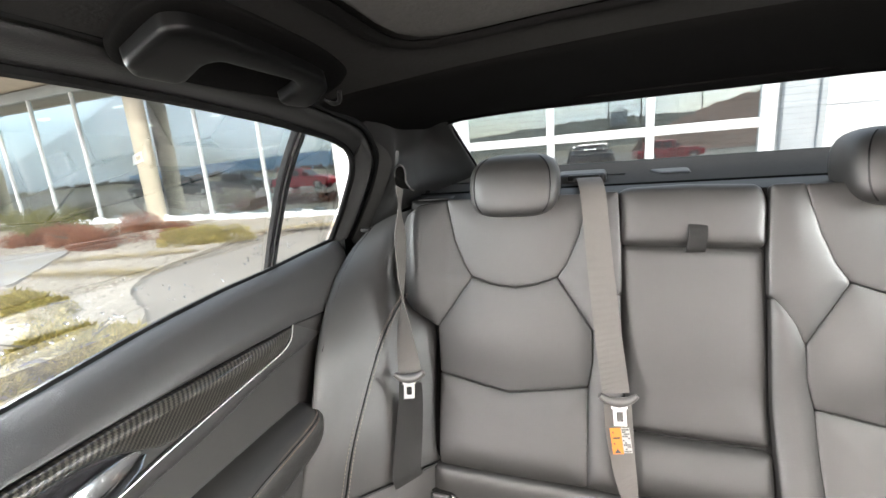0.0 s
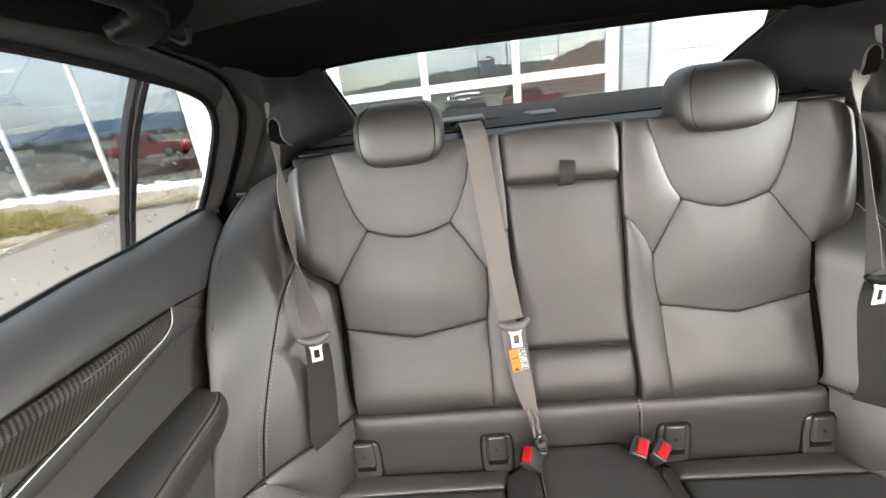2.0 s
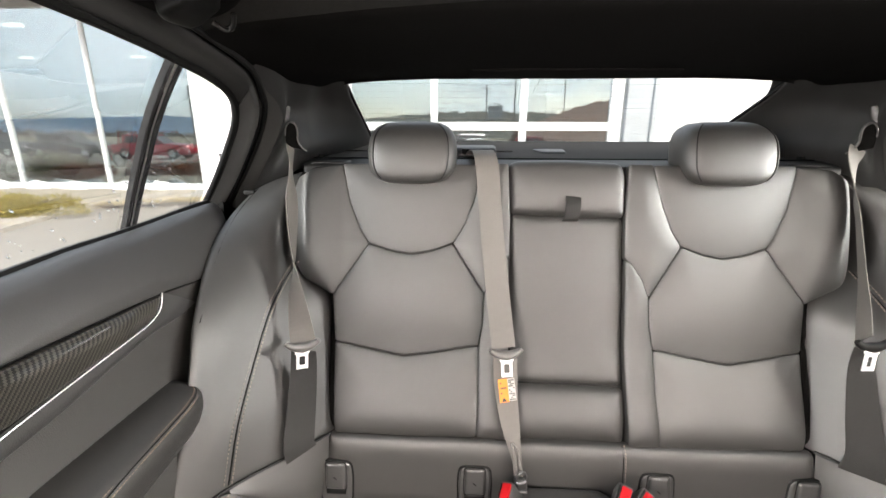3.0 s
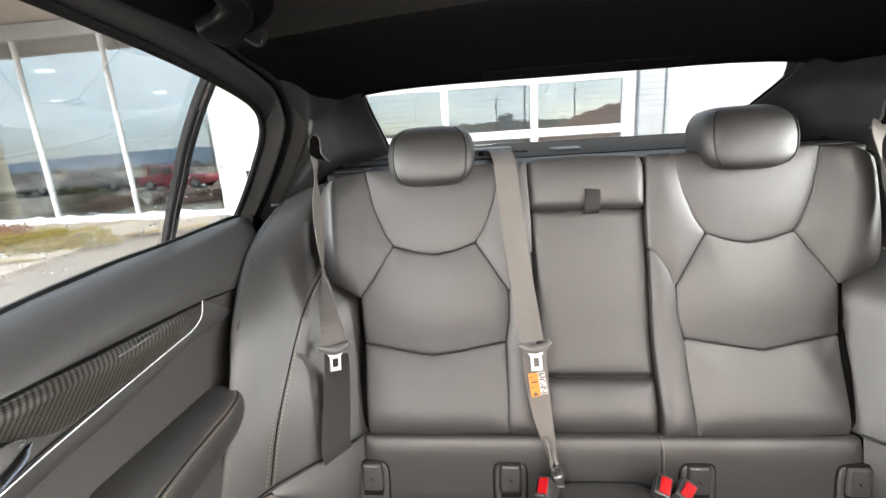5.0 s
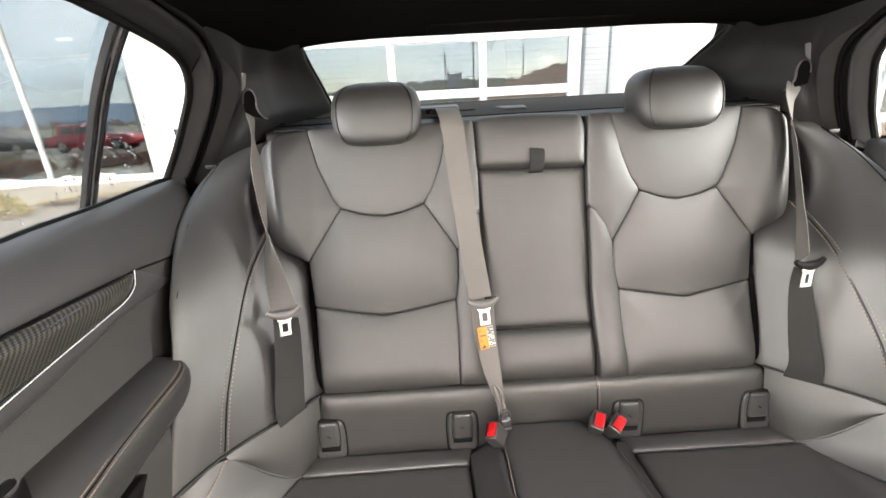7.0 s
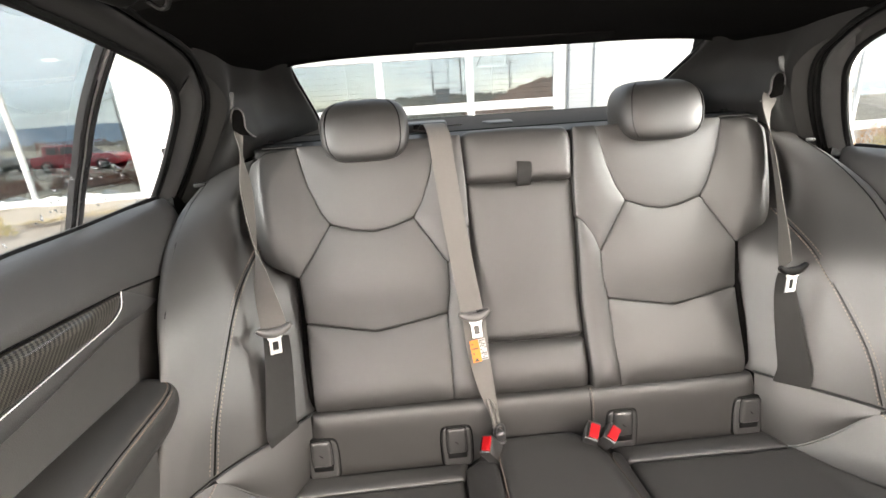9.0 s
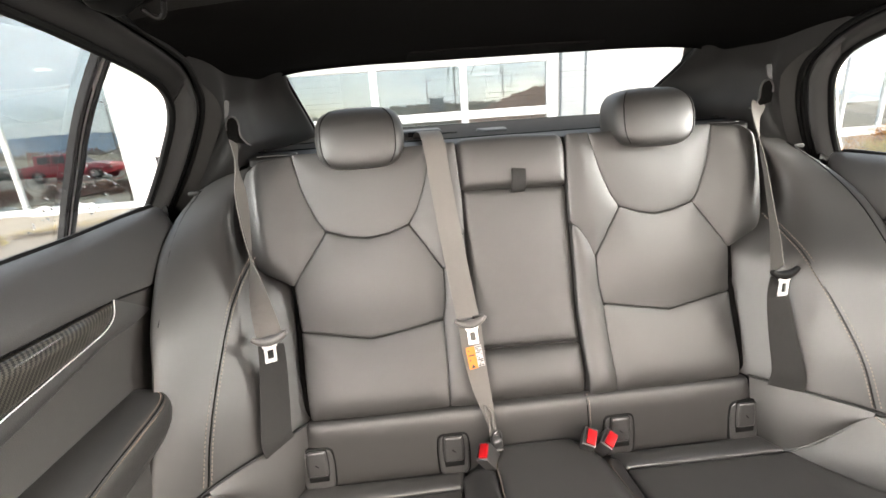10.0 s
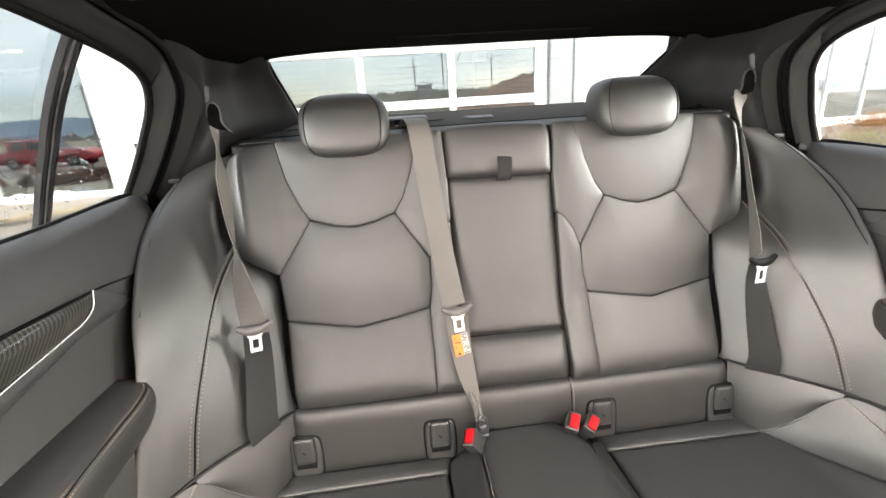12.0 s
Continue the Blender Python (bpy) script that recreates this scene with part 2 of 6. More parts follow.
def box(bm, lo, hi, bevel=0.0, turn=None, segments=2):
    mid, size = (Vector(lo) + Vector(hi)) / 2, Vector(hi) - Vector(lo)
    m = Matrix.Translation(mid) @ (turn or Matrix.Identity(4)) @ Matrix.Diagonal((*size, 1))
    made = bmesh.ops.create_cube(bm, size=1, matrix=m)
    if bevel:
        edges = {e for v in made["verts"] for e in v.link_edges}
        bmesh.ops.bevel(bm, geom=list(edges), offset=bevel, segments=segments, affect='EDGES', profile=0.6)
    return bm


def tube(bm, path, radius, n=8, squash=1.0, cap=True):
    """A round bar along a path; radius may be a list."""
    loops = []
    path = [Vector(q) for q in path]
    up = Vector((0, 0, 1))
    for k, q in enumerate(path):
        d = (path[min(k + 1, len(path) - 1)] - path[max(k - 1, 0)]).normalized()
        if abs(d.dot(up)) > 0.95:
            up = Vector((1, 0, 0))
        a = d.cross(up).normalized()
        b = a.cross(d).normalized()
        r = radius[k] if isinstance(radius, (list, tuple)) else radius
        loops.append([q + (a * math.cos(w) + b * math.sin(w) * squash) * r for w in (2 * math.pi * i / n for i in range(n))])
    rings(bm, loops, True, cap)
    return bm


def strip(bm, path, across, width, thick):
    """A flat band along a path; across gives its width's direction and thickness goes along its normal. width may be a list."""
    loops = []
    path = [Vector(q) for q in path]
    for k, q in enumerate(path):
        d = (path[min(k + 1, len(path) - 1)] - path[max(k - 1, 0)]).normalized()
        a = Vector(across[k] if isinstance(across, list) else across)
        a = (a - d * a.dot(d)).normalized()
        n = d.cross(a).normalized()
        w = (width[k] if isinstance(width, (list, tuple)) else width) / 2
        h = thick / 2
        loops.append([q + a * x + n * y for x, y in ((-w, -h), (-w * 0.6, -h * 1.2), (w * 0.6, -h * 1.2), (w, -h), (w, h), (w * 0.6, h * 1.2), (-w * 0.6, h * 1.2), (-w, h))])
    rings(bm, loops)
    return bm


def skin(bm, rows, thick=0.0, nu=6, nv=6):
    """A smooth sheet through a net of points. thick: depth of the sheet along -normal, as a closed shell."""
    cols = [glide(r, nu) for r in rows]
    grid = [glide([c[i] for c in cols], nv) for i in range(nu)]
    vs = [[bm.verts.new(q) for q in line] for line in grid]
    for a, b in zip(vs, vs[1:]):
        for i in range(nv - 1):
            bm.faces.new((a[i], b[i], b[i + 1], a[i + 1]))
    if thick:
        bmesh.ops.recalc_face_normals(bm, faces=bm.faces)
        bmesh.ops.solidify(bm, geom=list(bm.faces), thickness=thick)
    return bm


def inside(p, poly):
    hit = False
    for (x0, y0), (x1, y1) in zip(poly, poly[1:] + poly[:1]):
        if (y0 > p[1]) != (y1 > p[1]) and p[0] < (x1 - x0) * (p[1] - y0) / (y1 - y0) + x0:
            hit = not hit
    return hit


def outline(corners, radius=0.012, step=0.012):
    """A polygon with rounded corners, in even steps."""
    n = len(corners)
    pts = [Vector(c) for c in corners]
    out = []
    for i in range(n):
        a, b, c = pts[i - 1], pts[i], pts[(i + 1) % n]
        u, v = (a - b), (c - b)
        r = min(radius, u.length * 0.45, v.length * 0.45)
        p, q = b + u.normalized() * r, b + v.normalized() * r
        for f in (0, 0.25, 0.5, 0.75, 1):
            out.append((1 - f) ** 2 * p + 2 * f * (1 - f) * b + f * f * q)
    even = []
    for a, b in zip(out, out[1:] + out[:1]):
        k = max(1, int((b - a).length / step))
        even += [a + (b - a) * j / k for j in range(k)]
    return even


def pillow(bm, corners, surface, rise=0.012, edge=0.02, deep=0.012, radius=0.012, step=0.012, crown=0.0, grow=0.0):
    """A padded panel over an outline (two coordinates); surface(u, v, h) gives the world place at height h. The rim rolls down into the seam."""
    rim = outline(corners, radius, step)
    n = len(rim)
    ring = np.array([(q[0], q[1]) for q in rim])
    nxt = np.roll(ring, -1, 0)
    if grow:
        way = nxt - np.roll(ring, 1, 0)
        turn = 1 if float((ring[:, 0] * nxt[:, 1] - nxt[:, 0] * ring[:, 1]).sum()) > 0 else -1
        out = np.stack([way[:, 1], -way[:, 0]], 1) * turn
        ring = ring + out / np.maximum(np.linalg.norm(out, axis=1, keepdims=True), 1e-9) * grow
        rim = [Vector(p) for p in ring]
        nxt = np.roll(ring, -1, 0)
    area = float((ring[:, 0] * nxt[:, 1] - nxt[:, 0] * ring[:, 1]).sum())
    seg = nxt - ring

    def far(p):
        """Distance from the rim."""
        f = np.clip(((p - ring) * seg).sum(1) / np.maximum((seg ** 2).sum(1), 1e-12), 0, 1)
        return float(np.sqrt((((ring + seg * f[:, None]) - p) ** 2).sum(1).min()))
    poly = [tuple(p) for p in ring]
    pts = [Vector(p) for p in poly]
    tangent = nxt - np.roll(ring, 1, 0)
    normal = np.stack([-tangent[:, 1], tangent[:, 0]], 1) * (1 if area > 0 else -1)
    normal /= np.maximum(np.linalg.norm(normal, axis=1, keepdims=True), 1e-9)
    for d in (0.08, 0.22, 0.45, 0.75):
        for p in ring + normal * d * edge:
            if inside(p, poly) and far(p) > d * edge * 0.93:
                pts.append(Vector(p))
    lo, hi = ring.min(0), ring.max(0)
    grid = max(step * 1.1, 0.006)
    row = 0
    v = lo[1] + grid * 0.5
    while v < hi[1]:
        u = lo[0] + grid * (0.25 + 0.5 * (row % 2))
        while u < hi[0]:
            p = np.array((u, v))
            if inside(p, poly) and far(p) > edge * 0.9:
                pts.append(Vector(p))
            u += grid
        v += grid * 0.87
        row += 1
    flat_pts, _, tris, *_ = delaunay_2d_cdt(pts, [], [list(range(n))], 1, 1e-7)
    most = max((far(np.array(q)) for q in flat_pts), default=edge)
    vs = []
    for q in flat_pts:
        d = far(np.array(q))
        f = min(d / edge, 1.0)
        h = rise * math.sqrt(max(0.0, 1 - (1 - f) ** 2)) ** 0.9 + crown * (1 - (1 - min(d / max(most, 1e-6), 1.0)) ** 2)
        vs.append(bm.verts.new(surface(q[0], q[1], h)))
    for t in tris:
        try:
            bm.faces.new([vs[i] for i in t])
        except ValueError:
            pass
    low = [bm.verts.new(surface(q[0], q[1], -deep)) for q in rim]
    close = {}
    for i, q in enumerate(flat_pts):
        close[(round(q[0], 5), round(q[1], 5))] = vs[i]
    top = [close.get((round(q[0], 5), round(q[1], 5))) for q in rim]
    for i in range(n):
        j = (i + 1) % n
        if top[i] and top[j]:
            bm.faces.new((low[i], low[j], top[j], top[i]))
    return bm


def lerp(x, xs, ys):
    return float(np.interp(x, xs, ys))


def mirror(points, side):
    """Points of the left half (x below 0) for side -1, mirrored for side 1."""
    return [(-side * q[0], *q[1:]) for q in points]


# ---- car interior: large shapes ----
BACK_Z = (0.45, 0.52, 0.60, 0.645, 0.72, 0.80, 0.90, 1.00, 1.08, 1.15, 1.19, 1.25)
BACK_Y = (-0.08, -0.05, -0.015, 0.012, 0.055, 0.092, 0.118, 0.147, 0.166, 0.182, 0.195, 0.23)


def back_y(z):
    """Where the backrest's face stands at a height."""
    return sum(lerp(z + d, BACK_Z, BACK_Y) for d in (-0.02, 0, 0.02)) / 3


def back_face(shift=0.0):
    def surface(x, z, h):
        lean = 0.3
        under = max(0.0, (0.684 - z) / 0.05) ** 2 * 0.015
        outer = (max(0.0, (abs(x) - 0.520) / 0.085) ** 2 * 0.085 - 0.16 * min(max(0.0, abs(x) - 0.462), 0.075)) * min(max((z - 0.90) / 0.05, 0.0), 1.0)
        return Vector((x, back_y(z) + shift + under + outer - h * 0.95, z + h * lean))
    return surface


def cushion_z(x, y):
    """Height of the bench cushion."""
    side = min(max((abs(x) - 0.50) / 0.16, 0), 1)
    hump = min(max((0.165 - abs(x)) / 0.075, 0), 1)
    return 0.497 + 0.03 * min(max(-y / 0.4, 0), 1) + 0.095 * side * side * (3 - 2 * side) + 0.052 * hump * hump * (3 - 2 * hump)


def cushion_face(x, y, h):
    return Vector((x, y, cushion_z(x, y) + h))


def stitches(bm, path, gap=0.0065, size=0.0011, lift=(0, 0, 0)):
    """A row of short raised threads along a path."""
    path = [Vector(q) + Vector(lift) for q in path]
    run = 0.0
    for a, b in zip(path, path[1:]):
        length = (b - a).length
        d = (b - a).normalized()
        while run < length:
            q = a + d * run
            s = d * 0.0021
            n = d.cross(Vector((0.3, -0.9, 0.3))).normalized() * size
            o = d.cross(n).normalized() * size
            ends = [[bm.verts.new(c + n * u + o * v) for u, v in ((-1, -1), (1, -1), (1, 1), (-1, 1))] for c in (q - s, q + s)]
            for i in range(4):
                bm.faces.new((ends[0][i], ends[0][(i + 1) % 4], ends[1][(i + 1) % 4], ends[1][i]))
            bm.faces.new(ends[0][::-1]), bm.faces.new(ends[1])
            run += gap
        run -= length
    return bm


def rear_seat():
    seat = thing("rear_seat", "black leather rear bench seat with padded backrest", "car seat", (0, 0.05, 0.45))
    face = back_face()
    # a plain shell behind the padding
    bm = bmesh.new()
    rows = [[(x, back_y(z) + 0.016 + 0.03 * (abs(x) > 0.5) + max(0.0, (0.72 - z) / 0.055) ** 2 * 0.022, z) for x in (-0.56, -0.3, 0, 0.3, 0.56)] for z in (0.61, 0.65, 0.68, 0.75, 0.85, 0.95, 1.08, 1.165)]
    skin(bm, rows, 0.0, 13, 19)
    top = [[(x, y, z) for x in (-0.56, -0.3, 0, 0.3, 0.56)] for y, z in ((0.205, 1.165), (0.24, 1.172), (0.275, 1.16), (0.28, 1.0), (0.2, 0.5))]
    skin(bm, top, 0.0, 13, 9)
    part("backrest_shell", bm, RUBBER, seat, "dark felt shell behind the padding")
    shapes = {
        "yoke_panel": ([(-0.462, 1.168), (-0.446, 1.09), (-0.423, 1.033), (-0.406, 1.008), (-0.36, 0.994), (-0.316, 0.988), (-0.274, 0.995), (-0.231, 1.010), (-0.212, 1.037), (-0.190, 1.09), (-0.170, 1.168)], 0.011),
        "centre_panel": ([(-0.406, 1.004), (-0.480, 0.902), (-0.4765, 0.85), (-0.474, 0.809), (-0.40, 0.7955), (-0.328, 0.783), (-0.25, 0.7945), (-0.175, 0.807), (-0.166, 0.85), (-0.166, 0.906), (-0.231, 1.006), (-0.274, 0.991), (-0.316, 0.984), (-0.36, 0.990)], 0.013),
        "lower_panel": ([(-0.474, 0.805), (-0.470, 0.72), (-0.462, 0.641), (-0.32, 0.639), (-0.178, 0.641), (-0.175, 0.72), (-0.175, 0.803), (-0.25, 0.7905), (-0.328, 0.779), (-0.40, 0.7915)], 0.014),
        "outer_bolster": ([(-0.465, 1.166), (-0.522, 1.160), (-0.560, 1.138), (-0.584, 1.100), (-0.597, 1.055), (-0.598, 1.010), (-0.584, 0.972), (-0.545, 0.941), (-0.483, 0.903), (-0.409, 1.006), (-0.426, 1.033), (-0.449, 1.09)], 0.018),
        "inner_bolster": ([(-0.167, 1.170), (-0.119, 1.170), (-0.114, 1.06), (-0.114, 0.985), (-0.126, 0.975), (-0.146, 0.945), (-0.163, 0.909), (-0.228, 1.008), (-0.209, 1.037), (-0.187, 1.09)], 0.013),
        "inner_strip": ([(-0.116, 0.980), (-0.129, 0.969), (-0.149, 0.940), (-0.162, 0.904), (-0.163, 0.85), (-0.172, 0.80), (-0.175, 0.641), (-0.116, 0.637), (-0.114, 0.8)], 0.012),
    }
    # the other seat's outline is shifted to fit the camera's view
    nearer, moved = (0.114, 0.165, 0.23, 0.32, 0.41, 0.47, 0.50, 0.60), (0.124, 0.1725, 0.234, 0.319, 0.404, 0.463, 0.494, 0.596)
    for side in (-1, 1):
        for name, (corners, rise) in shapes.items():
            bm = bmesh.new()
            shape = corners if side < 0 else [(lerp(-x, nearer, moved), z - (0.009 + 0.02 * (x + 0.116)) * (z < 0.65)) for x, z in corners]
            pillow(bm, shape, face, 0.0028, 0.0055, 0.045, 0.005, 0.008, rise * 0.6, 0.0018)
            part(name, bm, LEATHER, seat)
        # black tube that paints the shade in the gap beside the padding
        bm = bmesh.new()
        gap_path = [(-0.466, 0.640), (-0.472, 0.66), (-0.480, 0.73), (-0.482, 0.80), (-0.486, 0.895), (-0.520, 0.925), (-0.560, 0.945), (-0.596, 0.975), (-0.610, 1.01), (-0.609, 1.06), (-0.596, 1.105), (-0.570, 1.145), (-0.540, 1.162)]
        tube(bm, glide(mirror([(x, back_y(z) + 0.013 + 0.066 * min(max(0.0, (z - 0.89) / 0.09), 1.0) + max(0.0, (0.695 - z) / 0.05) ** 2 * 0.015, z) for x, z in gap_path], side), 44), 0.0075, 8)
        part("gap_shade", bm, HEADER, seat, "black tube painting the gap's shade")
    # folding middle: small head pad, armrest door and the strip under it
    for name, corners, rise, shift in (
        ("middle_head_pad", [(-0.116, 1.166), (-0.112, 1.0665), (0.122, 1.0600), (0.124, 1.14), (0.114, 1.170), (0.0, 1.176), (-0.10, 1.174)], 0.022, 0.016),
        ("folding_armrest", [(-0.111, 1.066), (-0.112, 0.9), (-0.109, 0.731), (0.121, 0.728), (0.124, 0.9), (0.123, 1.0595)], 0.022, 0.026),
        ("lower_middle_panel", [(-0.111, 0.7285), (-0.110, 0.622), (0.120, 0.617), (0.123, 0.7255)], 0.020, 0.025),
    ):
        bm = bmesh.new()
        pillow(bm, corners, back_face(shift), rise * 0.8, 0.016, 0.03, 0.014, 0.009, 0.007, 0.001)
        part(name, bm, LEATHER, seat)
    # pull strap of the armrest, a loop that stands off the pad
    strap = bmesh.new()
    loop = glide([(0.016, 0.196, 1.116), (0.015, 0.170, 1.111), (0.014, 0.155, 1.092), (0.012, 0.154, 1.072), (0.012, 0.162, 1.058), (0.012, 0.190, 1.056)], 14)
    strip(strap, loop, (1, 0.1, 0), 0.031, 0.0025)
    part("pull_strap", strap, BELT_DARK, seat, "black woven loop")
    # padded strip with the child-seat anchor covers
    bm = bmesh.new()
    low = lambda x, z, h: Vector((x, 0.021 - h * 0.97 - 0.012 * ((0.645 - z) / 0.15) ** 2, z + h * 0.2))
    pillow(bm, [(-0.474, 0.637), (-0.492, 0.57), (-0.497, 0.478), (0.497, 0.478), (0.492, 0.57), (0.474, 0.634)], low, 0.020, 0.045, 0.01, 0.006, 0.012, 0.002)
    part("anchor_strip", bm, LEATHER, seat)
    # sewn joint across it
    bend = lambda z: 0.022 * math.sqrt(max(0.0, 1 - (1 - min((0.635 - z) / 0.045, 1.0)) ** 2)) ** 0.9
    bm = bmesh.new()
    tube(bm, [low(0.111 + 0.004 * k / 12, 0.634 - 0.012 * k, bend(0.634 - 0.012 * k) - 0.0006) for k in range(12)], 0.0013, 6)
    part("joint", bm, RUBBER, seat)
    bm = bmesh.new()
    stitches(bm, [low(0.1155 + 0.004 * k / 12, 0.634 - 0.012 * k, bend(0.634 - 0.012 * k) + 0.0002) for k in range(12)], 0.007, 0.0008)
    part("stitching", bm, THREAD_GREY, seat)
    for x in (-0.458, -0.178, 0.178, 0.458):
        anchor_cover(seat, x, low)
    # cushion
    pads = {
        "cushion_roll": ([(-0.494, -0.010), (-0.512, -0.062), (-0.17, -0.058), (-0.157, -0.012)], 0.006),
        "cushion_pad": ([(-0.514, -0.066), (-0.565, -0.25), (-0.60, -0.55), (-0.15, -0.55), (-0.168, -0.25), (-0.172, -0.062)], 0.007),
    }
    for side in (-1, 1):
        for name, (corners, rise) in pads.items():
            bm = bmesh.new()
            pillow(bm, mirror(corners, side), cushion_face, rise, 0.016, 0.012, 0.006, 0.012, 0.003)
            part(name, bm, LEATHER_CUSHION, seat)
        bm = bmesh.new()
        upper = [(-0.474, 0.012, 0.642), (-0.515, -0.028, 0.640), (-0.560, -0.078, 0.640), (-0.606, -0.130, 0.638)]
        lower = [(-0.492, -0.006, 0.488), (-0.513, -0.060, 0.503), (-0.553, -0.094, 0.552), (-0.601, -0.126, 0.630)]
        between = [tuple(Vector(p) * 0.5 + Vector(q) * 0.5 + Vector((0.006, -0.004, -0.006))) for p, q in zip(upper, lower)]
        skin(bm, [mirror(r, side) for r in (upper, between, lower)], 0.0, 14, 10)
        part("cushion_corner", bm, LEATHER, seat)
        bm = bmesh.new()
        rows = [[(-0.513, -0.062, 0.500), (-0.553, -0.096, 0.549), (-0.601, -0.128, 0.627), (-0.668, -0.215, 0.628)],
                [(-0.535, -0.150, 0.508), (-0.583, -0.170, 0.548), (-0.625, -0.195, 0.594), (-0.680, -0.250, 0.598)],
                [(-0.565, -0.300, 0.518), (-0.612, -0.310, 0.545), (-0.655, -0.320, 0.560), (-0.690, -0.330, 0.560)],
                [(-0.600, -0.550, 0.530), (-0.635, -0.550, 0.545), (-0.665, -0.550, 0.550), (-0.690, -0.550, 0.545)]]
        skin(bm, [mirror(r, side) for r in rows], 0.0, 14, 16)
        part("cushion_side", bm, LEATHER, seat)
        bm = bmesh.new()
        tube(bm, glide(mirror(lower, side), 16), 0.0022, 6)
        part("cushion_seam", bm, LEATHER_CUSHION, seat)
        bm = bmesh.new()
        stitches(bm, glide(mirror([(-0.603, -0.134, 0.628), (-0.618, -0.185, 0.601), (-0.640, -0.260, 0.572), (-0.655, -0.340, 0.561)], side), 20), 0.006)
        part("stitching", bm, THREAD_GREY, seat)
    bm = bmesh.new()
    pillow(bm, [(-0.076, -0.012), (-0.092, -0.026), (-0.100, -0.07), (-0.098, -0.2), (-0.12, -0.55), (0.15, -0.55), (0.155, -0.2), (0.122, -0.075), (0.085, -0.036), (0.066, -0.012)], cushion_face, 0.012, 0.03, 0.02, 0.012, 0.012, 0.002)
    part("middle_cushion", bm, LEATHER_CUSHION, seat)
    for side, x0, x1 in ((-1, -0.103, -0.165), (1, 0.128, 0.168)):
        bm = bmesh.new()
        pillow(bm, [(x0, -0.075), (x0, -0.2), (x0 + 0.02 * side, -0.55), (x1 - 0.01 * side, -0.55), (x1, -0.25), (x1, -0.03), ((x0 + x1) / 2, -0.03)], cushion_face, 0.008, 0.015, 0.015, 0.006, 0.012)
        part("cushion_flank", bm, LEATHER_CUSHION, seat)
    bm = bmesh.new()
    for x0, x1 in ((-0.099, -0.104), (0.124, 0.158)):
        stitches(bm, [cushion_face(x0 + (x1 - x0) * min(1, k / 10), -0.07 - 0.02 * k, 0.009) for k in range(24)], 0.006, 0.0007)
        part("stitching", bm, THREAD_GREY, seat)
        bm = bmesh.new()
    rows = [[(x, y, cushion_z(x, y) - 0.012 - 0.25 * (y < -0.6)) for x in (-0.5, -0.3, -0.165, -0.09, 0, 0.09, 0.165, 0.3, 0.5)] for y in (0.02, -0.1, -0.3, -0.56, -0.62)]
    skin(bm, rows, 0.0, 40, 12)
    part("cushion_shell", bm, LEATHER_CUSHION, seat)
    # belt slots' plates on the seat's shoulders
    for side in (-1, 1):
        bm = bmesh.new()
        pillow(bm, mirror([(-0.560, 0.198), (-0.545, 0.258), (-0.445, 0.258), (-0.450, 0.198)], side), lambda x, y, h: Vector((x, y, 1.160 + h + 0.07 * (y - 0.2))), 0.008, 0.012, 0.01, 0.014, 0.01)
        release = part("release_bezel", bm, HANDLE, seat)
        bm = bmesh.new()
        pillow(bm, mirror([(-0.546, 0.208), (-0.535, 0.245), (-0.460, 0.245), (-0.463, 0.208)], side), lambda x, y, h: Vector((x, y, 1.1685 + h + 0.07 * (y - 0.2))), 0.003, 0.006, 0.004, 0.01, 0.01)
        part("release_lever", bm, PILLAR_DARK, release, "dark release lever")
    for side in (-1, 1):
        head_restraint(seat, side)
    return seat


